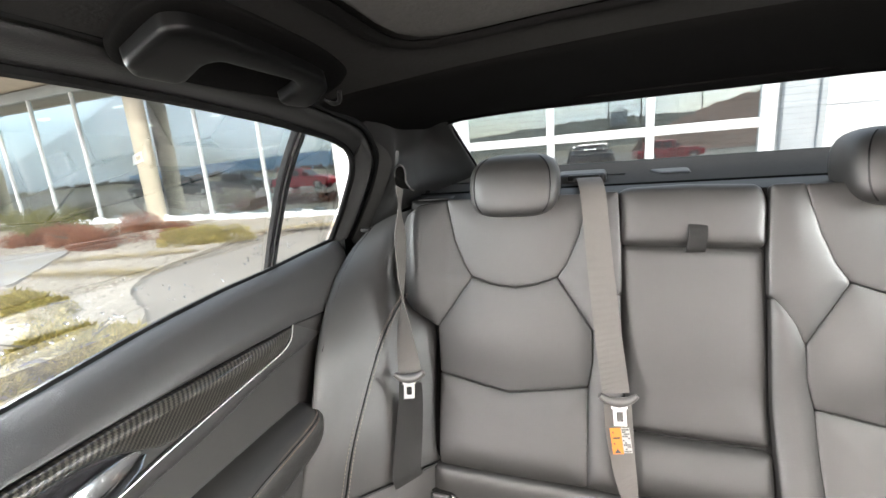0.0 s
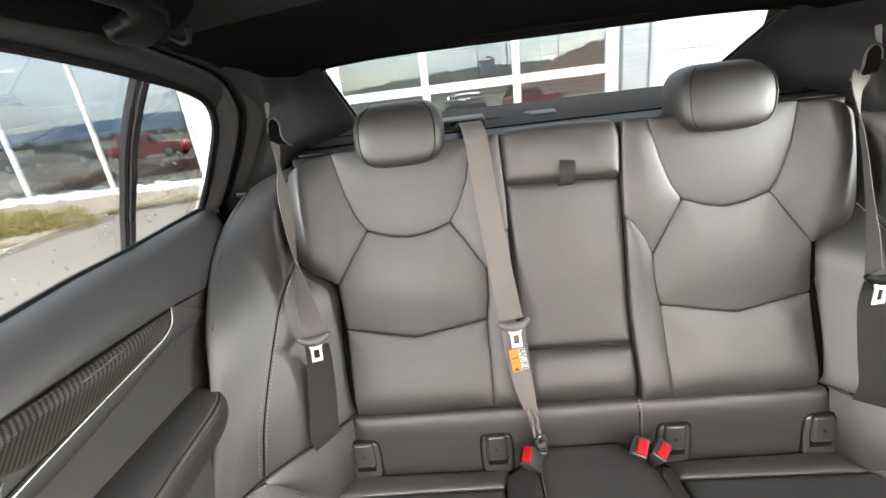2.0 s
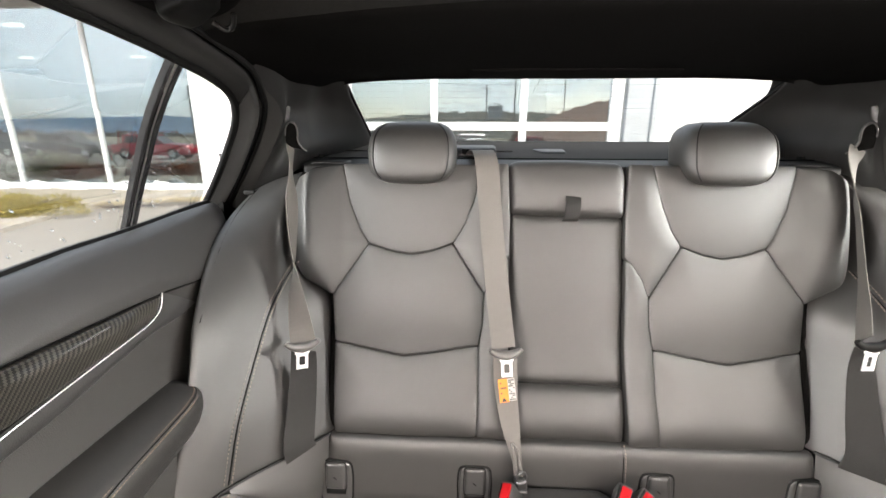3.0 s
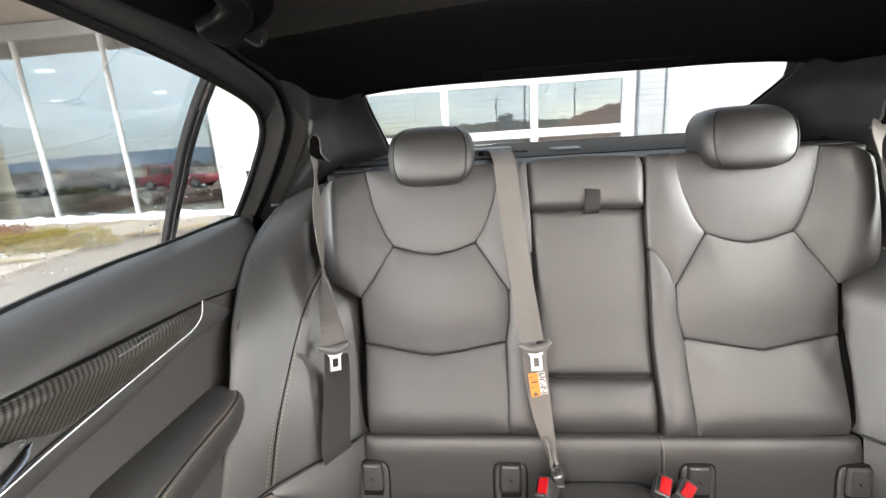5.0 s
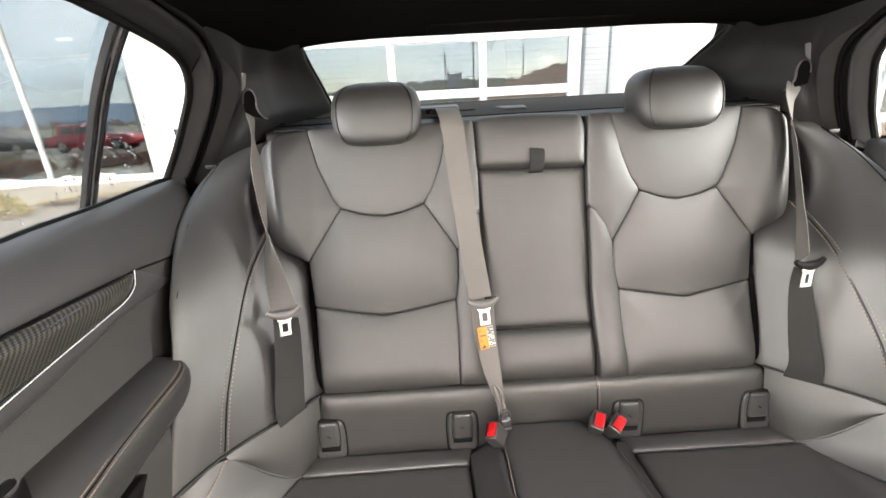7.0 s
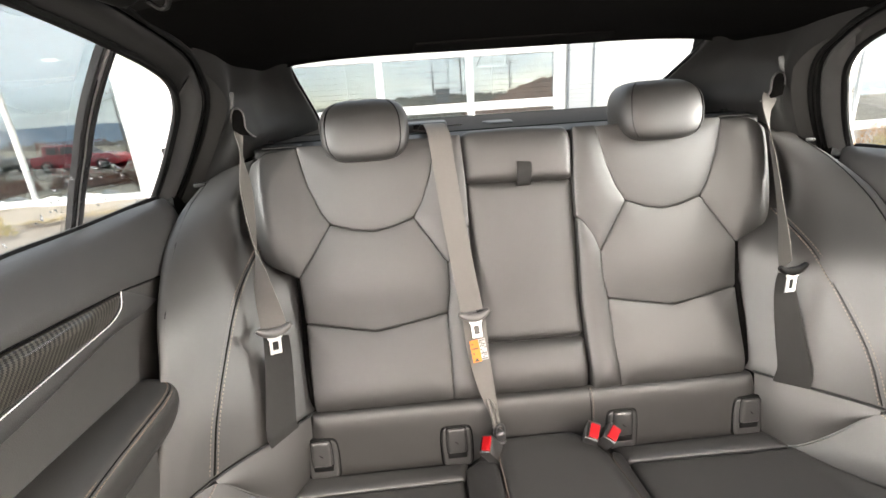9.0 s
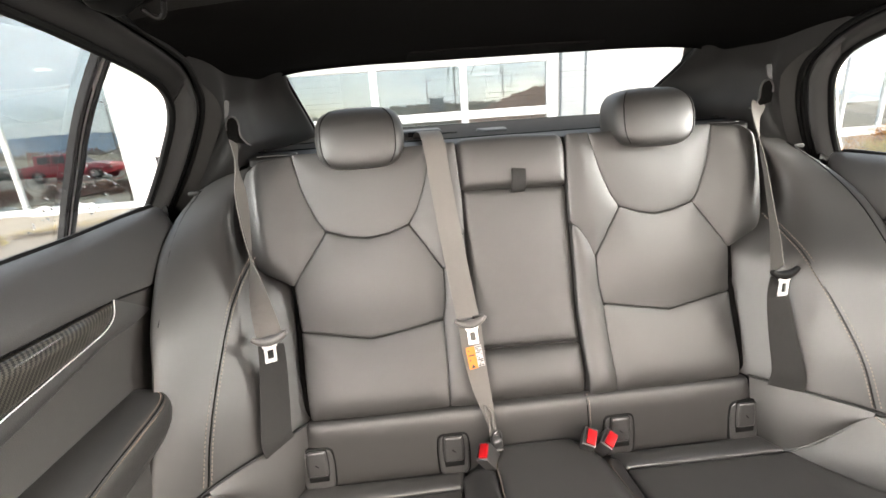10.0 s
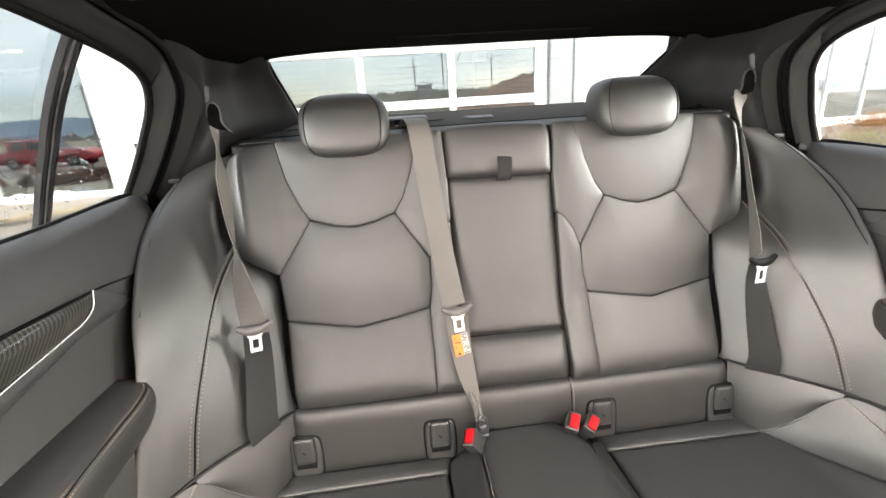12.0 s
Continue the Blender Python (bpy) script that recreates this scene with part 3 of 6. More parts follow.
def anchor_cover(seat, x, low):
    """Flap that hides a child-seat anchor: frame, flap, slot below it."""
    z0, z1 = 0.494, 0.584
    flush = lambda lift: (lambda u, z, h: low(x + u, z, lift + h))
    # Black pads here paint the shade of the gaps and the slot.
    bm = bmesh.new()
    pillow(bm, [(-0.0335, z0 - 0.003), (0.0335, z0 - 0.003), (0.036, 0.55), (0.0325, z1 + 0.003), (-0.0325, z1 + 0.003), (-0.036, 0.55)], flush(0.0212), 0.003, 0.004, 0.008, 0.015, 0.006)
    part("cover_seat", bm, RUBBER, seat, "black rim painting the gap round the anchor cover")
    bm = bmesh.new()
    pillow(bm, [(-0.0305, z0), (0.0305, z0), (0.033, 0.55), (0.0295, z1), (-0.0295, z1), (-0.033, 0.55)], flush(0.0225), 0.005, 0.006, 0.006, 0.014, 0.006)
    cover = part("anchor_cover", bm, SOFT_PLASTIC, seat, "black plastic anchor cover")
    bm = bmesh.new()
    pillow(bm, [(-0.0225, 0.5235), (0.0225, 0.5235), (0.0235, 0.55), (0.0215, z1 + 0.0005), (-0.0215, z1 + 0.0005), (-0.0235, 0.55)], flush(0.0268), 0.001, 0.002, 0.003, 0.006, 0.006)
    part("flap_gap", bm, RUBBER, cover, "black sheet painting the gap round the flap")
    bm = bmesh.new()
    pillow(bm, [(-0.0200, 0.5265), (0.0200, 0.5265), (0.0212, 0.55), (0.0192, z1 - 0.001), (-0.0192, z1 - 0.001), (-0.0212, 0.55)], flush(0.0290), 0.005, 0.008, 0.004, 0.006, 0.006)
    flap = part("flap", bm, SOFT_PLASTIC, cover)
    bm = bmesh.new()
    box(bm, (-0.0045, -0.0006, -0.0012), (0.0045, 0.0006, 0.0012), 0.0005)
    bm.transform(Matrix.Translation(flush(0.0348)(0.0, 0.552, 0.0)) @ pose(0, 0, 0, 15, 45, 0))
    part("mark", bm, RUBBER, flap, "small raised mark")
    bm = bmesh.new()
    pillow(bm, [(-0.0200, 0.514), (0.0200, 0.514), (0.0205, 0.5255), (-0.0205, 0.5255)], flush(0.0286), 0.001, 0.002, 0.002, 0.002, 0.006)
    part("slot", bm, RUBBER, cover, "black patch painting the open slot's shade")


def head_restraint(seat, side):
    """Rounded pad with a flat front, side seams and two posts."""
    cx, z0, z1, y0, y1 = 0.317 * side, 1.130, 1.256, 0.146, 0.268
    bm = bmesh.new()
    n, m = 36, 18
    loops = []
    for j in range(m + 1):
        v = -math.pi / 2 + math.pi * j / m
        loop = []
        cv, sv = math.cos(v), math.sin(v)
        zz = math.copysign(abs(sv) ** 0.55, sv)
        rr = abs(cv) ** 0.45
        for i in range(n):
            u = 2 * math.pi * i / n
            xx, yy = math.copysign(abs(math.cos(u)) ** 0.55, math.cos(u)) * rr, math.copysign(abs(math.sin(u)) ** 0.5, math.sin(u)) * rr
            wide = 0.093 - 0.010 * max(0, zz) ** 2 - 0.012 * max(0, -zz) ** 2
            lean = 0.012 * zz + (0.018 * max(0, zz) ** 2 if yy < 0 else 0)
            loop.append((cx + xx * wide, (y0 + y1) / 2 + yy * (y1 - y0) / 2 + lean, (z0 + z1) / 2 + zz * (z1 - z0) / 2))
        loops.append(loop)
    rings(bm, loops)
    pad = part("head_restraint", bm, LEATHER, seat, "black leather padded head restraint")
    for s in (-1, 1):
        bm = bmesh.new()
        arc = []
        for k in range(15):
            f = k / 14
            v = -0.75 + 1.75 * f
            zz, rr = math.copysign(abs(math.sin(v)) ** 0.55, math.sin(v)), abs(math.cos(v)) ** 0.45
            wide = 0.093 - 0.010 * max(0, zz) ** 2 - 0.012 * max(0, -zz) ** 2
            u = math.radians(-90 + s * 44)
            xx, yy = math.copysign(abs(math.cos(u)) ** 0.55, math.cos(u)) * rr, -abs(math.sin(u)) ** 0.5 * rr
            arc.append((cx + xx * wide * 1.004, (y0 + y1) / 2 + yy * (y1 - y0) / 2 * 1.01 + 0.012 * zz + 0.018 * max(0, zz) ** 2, (z0 + z1) / 2 + zz * (z1 - z0) / 2))
        tube(bm, arc, 0.0012, 6)
        part("seam", bm, RUBBER, pad)
        bm = bmesh.new()
        tube(bm, [(cx + s * 0.045, 0.215, 1.05), (cx + s * 0.045, 0.225, 1.2)], 0.0065, 12)
        part("post", bm, CHROME, pad, "chrome post")


WING_ROWS = [
    [(-0.568, 0.236, 1.152), (-0.590, 0.224, 1.146), (-0.628, 0.214, 1.133), (-0.676, 0.206, 1.107)],
    [(-0.598, 0.196, 1.070), (-0.613, 0.166, 1.072), (-0.648, 0.138, 1.070), (-0.692, 0.125, 1.060)],
    [(-0.592, 0.180, 0.975), (-0.606, 0.108, 0.975), (-0.647, 0.048, 0.985), (-0.684, 0.030, 1.005)],
    [(-0.484, 0.135, 0.900), (-0.583, 0.035, 0.890), (-0.635, -0.052, 0.900), (-0.664, -0.066, 0.920)],
    [(-0.474, 0.100, 0.800), (-0.590, -0.030, 0.815), (-0.625, -0.085, 0.825), (-0.652, -0.115, 0.842)],
    [(-0.470, 0.055, 0.720), (-0.596, -0.092, 0.732), (-0.630, -0.135, 0.735), (-0.657, -0.157, 0.740)],
    [(-0.468, 0.022, 0.640), (-0.603, -0.128, 0.642), (-0.640, -0.180, 0.635), (-0.662, -0.206, 0.630)],
    [(-0.468, 0.030, 0.634), (-0.598, -0.115, 0.634), (-0.632, -0.168, 0.627), (-0.655, -0.205, 0.622)],
]


WING_ROWS = [r + [(r[-1][0] - 0.014, r[-1][1] + 0.045, r[-1][2] - 0.012)] for r in WING_ROWS]
WING_ROWS = [[(r[0][0] + 0.006, r[0][1] + 0.085, r[0][2]), (r[0][0] - 0.010, r[0][1] + (0.022 if 2 < k < 6 else 0.006), r[0][2])] + r[1:] for k, r in enumerate(WING_ROWS)]


def side_bolster(side):
    """Fixed leather-covered side of the bench, between the backrest and the door."""
    wing = thing("side_bolster", "black leather side bolster with twin stitched seam", "seat bolster", (-side * -0.6, 0, 0.6), "side bolsters of the bench")
    bm = bmesh.new()
    rows = [list(r) for r in WING_ROWS]
    # the gap beside the backrest is wide on one side and closed on the other
    for r in rows[:3]:
        if side > 0:
            r[:4] = [(x - w, y + 1.6 * w, z) for (x, y, z), w in zip(r, (0.010, 0.012, 0.012, 0.010))]
        else:
            r[:4] = [(x + w, y - 0.35 * w, z) for (x, y, z), w in zip(r, (0.018, 0.018, 0.016, 0.006))]
    skin(bm, [mirror(r, side) for r in rows], 0.0, 34, 30)
    part("padding", bm, LEATHER, wing)
    seam = glide(mirror([(-0.560, 0.128, 0.968), (-0.574, 0.085, 0.932), (-0.583, 0.035, 0.890), (-0.590, -0.030, 0.815), (-0.596, -0.092, 0.732), (-0.603, -0.128, 0.645)], side), 30)
    bm = bmesh.new()
    tube(bm, [q + Vector((0, -0.0015, 0)) for q in seam], 0.0014, 5)
    part("seam", bm, RUBBER, wing)
    for off in (-0.0055, 0.0055):
        bm = bmesh.new()
        stitches(bm, [q + Vector((off, -0.004 - 0.5 * off * side, 0.001)) for q in seam], 0.0072, 0.0008)
        part("stitching", bm, THREAD_GREY, wing, "grey-tan stitching")
    rim = glide(mirror([tuple(Vector(q[-3]).lerp(Vector(q[-2]), 0.72) + Vector((0.002, -0.003, 0.001))) for q in WING_ROWS[:4]], side), 24)
    bm = bmesh.new()
    tube(bm, rim, 0.0013, 5)
    part("edge_seam", bm, RUBBER, wing)
    # black tube along the lower edge, painting the shadow gap under it
    bm = bmesh.new()
    tube(bm, glide(mirror([(-0.472, 0.014, 0.640), (-0.53, -0.052, 0.640), (-0.603, -0.133, 0.640), (-0.662, -0.218, 0.628)], side), 14), 0.0030, 6)
    part("edge_shade", bm, RUBBER, wing)


rear_seat()
for side in (-1, 1):
    side_bolster(side)


# ---- doors, pillars, roof ----

def pane_x(z):
    """How far out the side glass stands at a height."""
    return 0.797 - 0.835 * (z - 1.069)


WINDOW = [(-0.80, 1.346), (-0.466, 1.339), (-0.263, 1.328), (-0.124, 1.315), (-0.02, 1.301), (0.05, 1.281), (0.100, 1.246), (0.134, 1.196), (0.164, 1.143), (0.188, 1.085), (0.195, 1.055)]


def window_curve(out, n=40, inward=0.0):
    """The window's upper and rear edge, moved outwards in its plane; left side, as world points."""
    base = glide([(y, z, 0) for y, z in WINDOW], n)
    pts = []
    for k, q in enumerate(base):
        d = base[min(k + 1, n - 1)] - base[max(k - 1, 0)]
        nrm = Vector((-d.y, d.x, 0)).normalized()
        w = out(k / (n - 1)) if callable(out) else out
        y, z = q.x + nrm.x * w, q.y + nrm.y * w
        pts.append(Vector((-pane_x(z) + inward, y, z)))
    return pts


def flip(points, side):
    return [Vector((-side * q[0], q[1], q[2])) for q in points]


def band(bm, a, b, c=None, side=-1):
    """A skin between two curves, by way of a third one."""
    lines = [a, c, b] if c else [a, b]
    rings(bm, [flip(l, side) for l in lines], False, False)
    return bm


DIVIDER = ((-0.121, 1.320), (-0.119, 1.311), (-0.113, 1.285), (-0.102, 1.252), (-0.087, 1.218), (-0.066, 1.180), (-0.044, 1.137), (-0.017, 1.091), (0.002, 1.056), (0.013, 1.036))


def car_door(side):
    door = thing("car_door", "closed black rear car door with carbon trim", "car door", (-side * -0.72, -0.3, 0.8), "rear doors")
    wide = lambda f: lerp(f, (0, 0.4, 0.5, 0.6, 0.7, 1), (0.010, 0.008, 0.002, 0.006, 0.010, 0.012))
    n = 44
    bm = bmesh.new()
    more = lambda a: (lambda f: wide(f) * a[0] + a[1])
    loops = [flip(window_curve(more(a), n, i_), side) for a, i_ in (((0, 0.004), -0.004), ((0, 0), 0.001), ((0.2, 0.002), 0.009), ((0.4, 0.001), 0.012), ((0.8, 0), 0.032), ((1, 0.001), 0.040), ((1, 0.005), 0.043), ((1, 0.009), 0.041), ((1, 0.011), 0.034), ((1, 0.011), 0.004))]
    share = [min(max((k - 19) / 5, 0.0), 1.0) for k in range(n)]
    rings(bm, [[a.lerp(b, w) for a, b, w in zip(loops[6], l, share)][19:] for l in loops[:6]], False, False)
    rings(bm, [l[19:] for l in loops[5:]], False, False)
    part("window_frame", bm, PILLAR, door, "grey plastic window frame")
    bm = bmesh.new()
    rings(bm, [[a.lerp(b, 1 - w) for a, b, w in zip(loops[0], l, share)][:25] for l in loops[:7]], False, False)
    rings(bm, [l[:20] for l in loops[6:]], False, False)
    part("upper_frame", bm, PILLAR_DARK, door, "dark upper part of the window frame")
    bm = bmesh.new()
    tube(bm, flip(window_curve(0.003, n, 0.006), side), 0.0068, 8)
    part("window_seal", bm, RUBBER, door)
    # divider between the drop glass and the fixed quarter pane
    bm = bmesh.new()
    for dy, w, inn in ((0.0, 0.0075, 0.002), (-0.011, 0.0035, 0.0)):
        path = glide([(-pane_x(z) + inn, y + dy, z) for y, z in DIVIDER], 14)
        strip(bm, flip(path, side), (0, 1, 0), w * 2, 0.009)
    divider = part("divider_bar", bm, GLOSS_BLACK, door, "black divider bar")
    bm = bmesh.new()
    strip(bm, flip(glide([(-pane_x(z) + 0.0075, y - 0.007, z) for y, z in DIVIDER], 14), side), (0, 1, 0), 0.003, 0.002)
    part("chrome_line", bm, SATIN, divider)
    # panes
    top = glide([(y, z, 0) for y, z in WINDOW], 40)
    split = next(k for k, q in enumerate(top) if q.x > -0.06)
    for name, ups in (("drop_glass", top[:split + 1]), ("quarter_glass", top[split:])):
        bm = bmesh.new()
        low = [min(q.y, lerp(q.x, (-0.8, -0.47, 0.104), (0.985, 1.031, 1.086)) - 0.06) for q in ups]
        a = [Vector((-pane_x(q.y) - 0.004, q.x, q.y + 0.004)) for q in ups]
        b = [Vector((-pane_x(z) - 0.004, q.x, z)) for q, z in zip(ups, low)]
        rings(bm, [flip(l, side) for l in (a, b)], False, False)
        part(name, bm, CAR_GLASS, door, "tinted glass")
    # padded upper door, swept to the front; the section runs from the glass down to a tucked seam
    section = [(-0.83, -0.080), (-0.79, -0.045), (-0.755, -0.006), (-0.742, 0.004), (-0.728, 0.001), (-0.712, -0.012), (-0.698, -0.035), (-0.689, -0.065), (-0.6855, -0.086), (-0.687, -0.0905), (-0.697, -0.092)]
    belt = lambda y: lerp(y, (-0.8, -0.47, -0.31, -0.18, -0.065, 0.12), (0.985, 1.031, 1.055, 1.067, 1.072, 1.086))
    tuck = lambda y: lerp(y, (-0.8, -0.38, -0.21, -0.09, 0.03, 0.15), (0.988, 0.990, 0.985, 0.980, 0.966, 0.954))
    ys = [0.150, 0.143, 0.125, 0.10, 0.05, 0.0, -0.04, -0.08, -0.13, -0.18, -0.3, -0.42, -0.55, -0.68, -0.80]
    bm = bmesh.new()
    loops = []
    for k, y in enumerate(ys):
        round_off = (0.022, 0.008, 0.002)[k] if k < 3 else 0.0
        sec = []
        for i, (x, dz) in enumerate(section):
            f = dz / -0.092
            z = belt(y) + dz if dz > -0.02 or i < 3 else (belt(y) - 0.02) + (tuck(y) - belt(y) + 0.02) * max(0, (f - 0.2) / 0.8)
            sec.append(Vector((x - round_off, y + 0.9 * max(0.0, -0.70 - x) * (k < 4), z - round_off * (i < 6))))
        loops.append(sec)
    rings(bm, [flip(l, side) for l in loops], False, False)
    part("upper_panel", bm, SOFT_PLASTIC, door, "soft black upper door pad")
    bm = bmesh.new()
    tube(bm, flip(glide([(-0.748, y, belt(y) + 0.003) for y in ys], 24), side), 0.006, 6)
    part("belt_seal", bm, RUBBER, door)
    bm = bmesh.new()
    tube(bm, flip(glide([(-0.6925, y, tuck(y) - 0.0015) for y in ys[2:]], 28), side), 0.0022, 6)
    part("pad_seam", bm, RUBBER, door, "dark seam under the pad")
    # lower card
    card = [(-0.697, 0.993), (-0.693, 0.970), (-0.691, 0.940), (-0.692, 0.90), (-0.690, 0.84), (-0.678, 0.785), (-0.660, 0.745), (-0.654, 0.70), (-0.657, 0.55), (-0.69, 0.40)]
    bm = bmesh.new()
    rings(bm, [flip([Vector((x, y, z - max(0.0, y + 0.09) * 0.13 * (z > 0.96))) for x, z in card], side) for y in (0.06, 0.0, -0.1, -0.3, -0.5, -0.8)], False, False)
    part("lower_panel", bm, CARD, door, "grained black lower door panel")
    # carbon inlay, folded along a ridge below its upper edge
    bm = bmesh.new()
    inlay = [(-0.096, 0.9775), (-0.108, 0.962), (-0.118, 0.9535), (-0.136, 0.9465), (-0.163, 0.943), (-0.284, 0.928), (-0.340, 0.921), (-0.366, 0.929), (-0.392, 0.944), (-0.423, 0.961), (-0.448, 0.968), (-0.60, 0.972), (-0.78, 0.972), (-0.78, 0.984), (-0.464, 0.9855), (-0.379, 0.987), (-0.307, 0.9835), (-0.21, 0.981)]

    def folded(y, z, h):
        crest = lerp(y, (-0.8, -0.4, -0.25, -0.10), (0.978, 0.975, 0.968, 0.970))
        swell = 0.012 * (1 - min(abs(z - crest) / (0.018 if z > crest else 0.048), 1.0)) * min(1.0, (-0.09 - y) / 0.08)
        return Vector((side * (0.690 - swell - h), y, z))
    pillow(bm, inlay, folded, 0.003, 0.006, 0.006, 0.006, 0.007, 0.0)
    trim = part("carbon_inlay", bm, CARBON, door, "glossy carbon fibre inlay")
    edge = glide([(-0.688, -0.093, 0.982), (-0.685, -0.104, 0.962), (-0.684, -0.117, 0.952), (-0.684, -0.136, 0.945), (-0.684, -0.163, 0.941), (-0.684, -0.284, 0.926), (-0.683, -0.374, 0.914), (-0.682, -0.444, 0.903), (-0.681, -0.60, 0.884), (-0.680, -0.80, 0.86)], 50)
    groove = glide([(-0.690, -0.022, 0.936), (-0.690, -0.060, 0.930), (-0.690, -0.10, 0.929), (-0.690, -0.135, 0.928), (-0.690, -0.175, 0.922), (-0.690, -0.29, 0.901), (-0.690, -0.38, 0.890), (-0.690, -0.463, 0.874), (-0.690, -0.60, 0.853), (-0.690, -0.80, 0.828)], 50)
    bm = bmesh.new()
    tube(bm, flip(edge, side), 0.0009, 8)
    part("metal_edge", bm, BLADE, trim, "satin metal edge")
    # moulded step between the metal edge and the flat card
    bm = bmesh.new()
    rings(bm, [flip(l, side) for l in ([q + Vector((-0.004, 0, 0.002)) for q in edge], [q + Vector((0.0005, 0, -0.001)) for q in edge], [a.lerp(b, 0.45) + Vector((0.004, 0, 0)) for a, b in zip(edge, groove)], [a.lerp(b, 0.9) + Vector((0.005, 0, 0)) for a, b in zip(edge, groove)], [q + Vector((0.0035, 0, -0.001)) for q in groove], [q + Vector((-0.004, 0, -0.003)) for q in groove])], False, False)
    part("moulded_step", bm, SOFT_PLASTIC, door)
    # Chrome strip modelled in place of the gloss highlight on the inlay.
    bm = bmesh.new()
    strip(bm, flip(glide([(-0.6795, -0.205, 0.9745), (-0.6785, -0.24, 0.9735), (-0.6780, -0.275, 0.9725)], 8), side), (0, 0, 1), 0.0022, 0.0015)
    part("highlight_strip", bm, CHROME, trim, "thin strip painting the inlay's highlight")
    # opening lever in its cup
    bm = bmesh.new()
    pillow(bm, [(-0.388, 0.940), (-0.43, 0.966), (-0.50, 0.974), (-0.60, 0.974), (-0.60, 0.900), (-0.46, 0.912), (-0.395, 0.924)], lambda y, z, h: Vector((side * 0.681 - side * h, y, z)), 0.002, 0.006, 0.004, 0.006, 0.015)
    cup = part("lever_cup", bm, GLOSS_BLACK, door)
    bm = bmesh.new()
    path = glide([(-0.676, -0.396, 0.946), (-0.671, -0.415, 0.947), (-0.667, -0.440, 0.946), (-0.666, -0.465, 0.943), (-0.673, -0.488, 0.940)], 12)
    strip(bm, flip(path, side), (-0.25, 0, 1), [0.004, 0.009, 0.013, 0.016, 0.018, 0.019, 0.020, 0.020, 0.019, 0.017, 0.014, 0.010], 0.008)
    part("door_lever", bm, CHROME, cup, "bright chrome door lever")
    bm = bmesh.new()
    strip(bm, flip(glide([(-0.679, -0.388, 0.937), (-0.672, -0.415, 0.929), (-0.666, -0.445, 0.923), (-0.660, -0.490, 0.918), (-0.660, -0.60, 0.906)], 18), side), (-0.8, 0, 1), [0.003, 0.007] + [0.012] * 15 + [0.008], 0.005)
    part("cup_ledge", bm, CHROME, cup, "polished lower ledge")
    # armrest: flat padded top, rounded stitched inner edge, upright inner face
    bm = bmesh.new()
    loops = []
    inner = lambda y: lerp(y, (-0.8, -0.42, -0.30, -0.17, -0.10), (-0.590, -0.594, -0.610, -0.621, -0.630))
    for y, grow in ((-0.106, 0.35), (-0.109, 0.70), (-0.115, 0.88), (-0.124, 0.97), (-0.14, 1.0), (-0.18, 1.0), (-0.25, 1.0), (-0.32, 1.0), (-0.345, 1.0), (-0.375, 1.0), (-0.42, 1.0), (-0.60, 1.0), (-0.80, 1.0)):
        cut = 0.050 * min(max((-0.335 - y) / 0.035, 0), 1)
        xi = inner(y)
        ring = [(-0.700, 0.829), (-0.690, 0.8315), (-0.665, 0.8325), (xi - 0.016, 0.8295), (xi - 0.006, 0.8255), (xi - 0.001, 0.820), (xi + 0.002, 0.812), (xi + 0.001, 0.798), (xi - 0.006, 0.776), (xi - 0.016, 0.757), (-0.660, 0.744), (-0.700, 0.740)]
        cx, cz = -0.690, 0.815
        loops.append([Vector((max(cx + (x - cx) * (grow if x > cx else 1), -0.70 + cut), y, cz + (z - cz) * (0.75 + 0.25 * grow))) for x, z in ring])
    rings(bm, [flip(l, side) for l in loops])
    arm = part("armrest", bm, LEATHER, door, "padded black door armrest")
    seam = [(inner(y) + dx, y, z) for y, dx, z in ((-0.112, -0.040, 0.829), (-0.118, -0.016, 0.8265), (-0.130, -0.006, 0.8245), (-0.16, -0.0025, 0.8225), (-0.22, -0.0025, 0.8225), (-0.30, -0.0025, 0.8225), (-0.42, -0.0025, 0.8225), (-0.60, -0.0025, 0.8225), (-0.80, -0.0025, 0.8225))]
    line = glide(seam, 60)
    bm = bmesh.new()
    tube(bm, flip(line, side), 0.0010, 6)
    part("seam", bm, RUBBER, arm)
    for dx, dz in ((-0.0034, 0.0020), (0.0020, -0.0036)):
        bm = bmesh.new()
        stitches(bm, flip([q + Vector((dx, 0, dz)) for q in line[6:]], side), 0.0055, 0.0007)
        part("stitching", bm, THREAD, arm, "tan stitching")
    bm = bmesh.new()
    tube(bm, flip(glide([(inner(y) - 0.0075, y, 0.7745) for y in (-0.135, -0.2, -0.3, -0.45, -0.8)], 24), side), 0.0012, 5)
    part("lower_seam", bm, SOFT_PLASTIC, arm)
    # pull cup, the shade in it painted as a black sheet
    bm = bmesh.new()
    pillow(bm, [(-0.345, 0.842), (-0.372, 0.77), (-0.60, 0.77), (-0.60, 0.846)], lambda y, z, h: Vector((side * 0.6885 - side * h, y, z)), 0.001, 0.01, 0.01, 0.02, 0.03)
    part("pull_cup", bm, RUBBER, door, "black sheet painting the pull cup's shade")
    # map pocket, its dim inside painted as a black sheet
    bm = bmesh.new()
    pillow(bm, [(-0.245, 0.735), (-0.285, 0.56), (-0.40, 0.50), (-0.78, 0.50), (-0.78, 0.735)], lambda y, z, h: Vector((side * (0.655 - 0.02 * max(0, z - 0.70) / 0.035) - side * h, y, z)), 0.003, 0.01, 0.01, 0.02, 0.03)
    part("map_pocket", bm, RUBBER, door, "black sheet painting the open pocket's shade")
    return door


for side in (-1, 1):
    car_door(side)


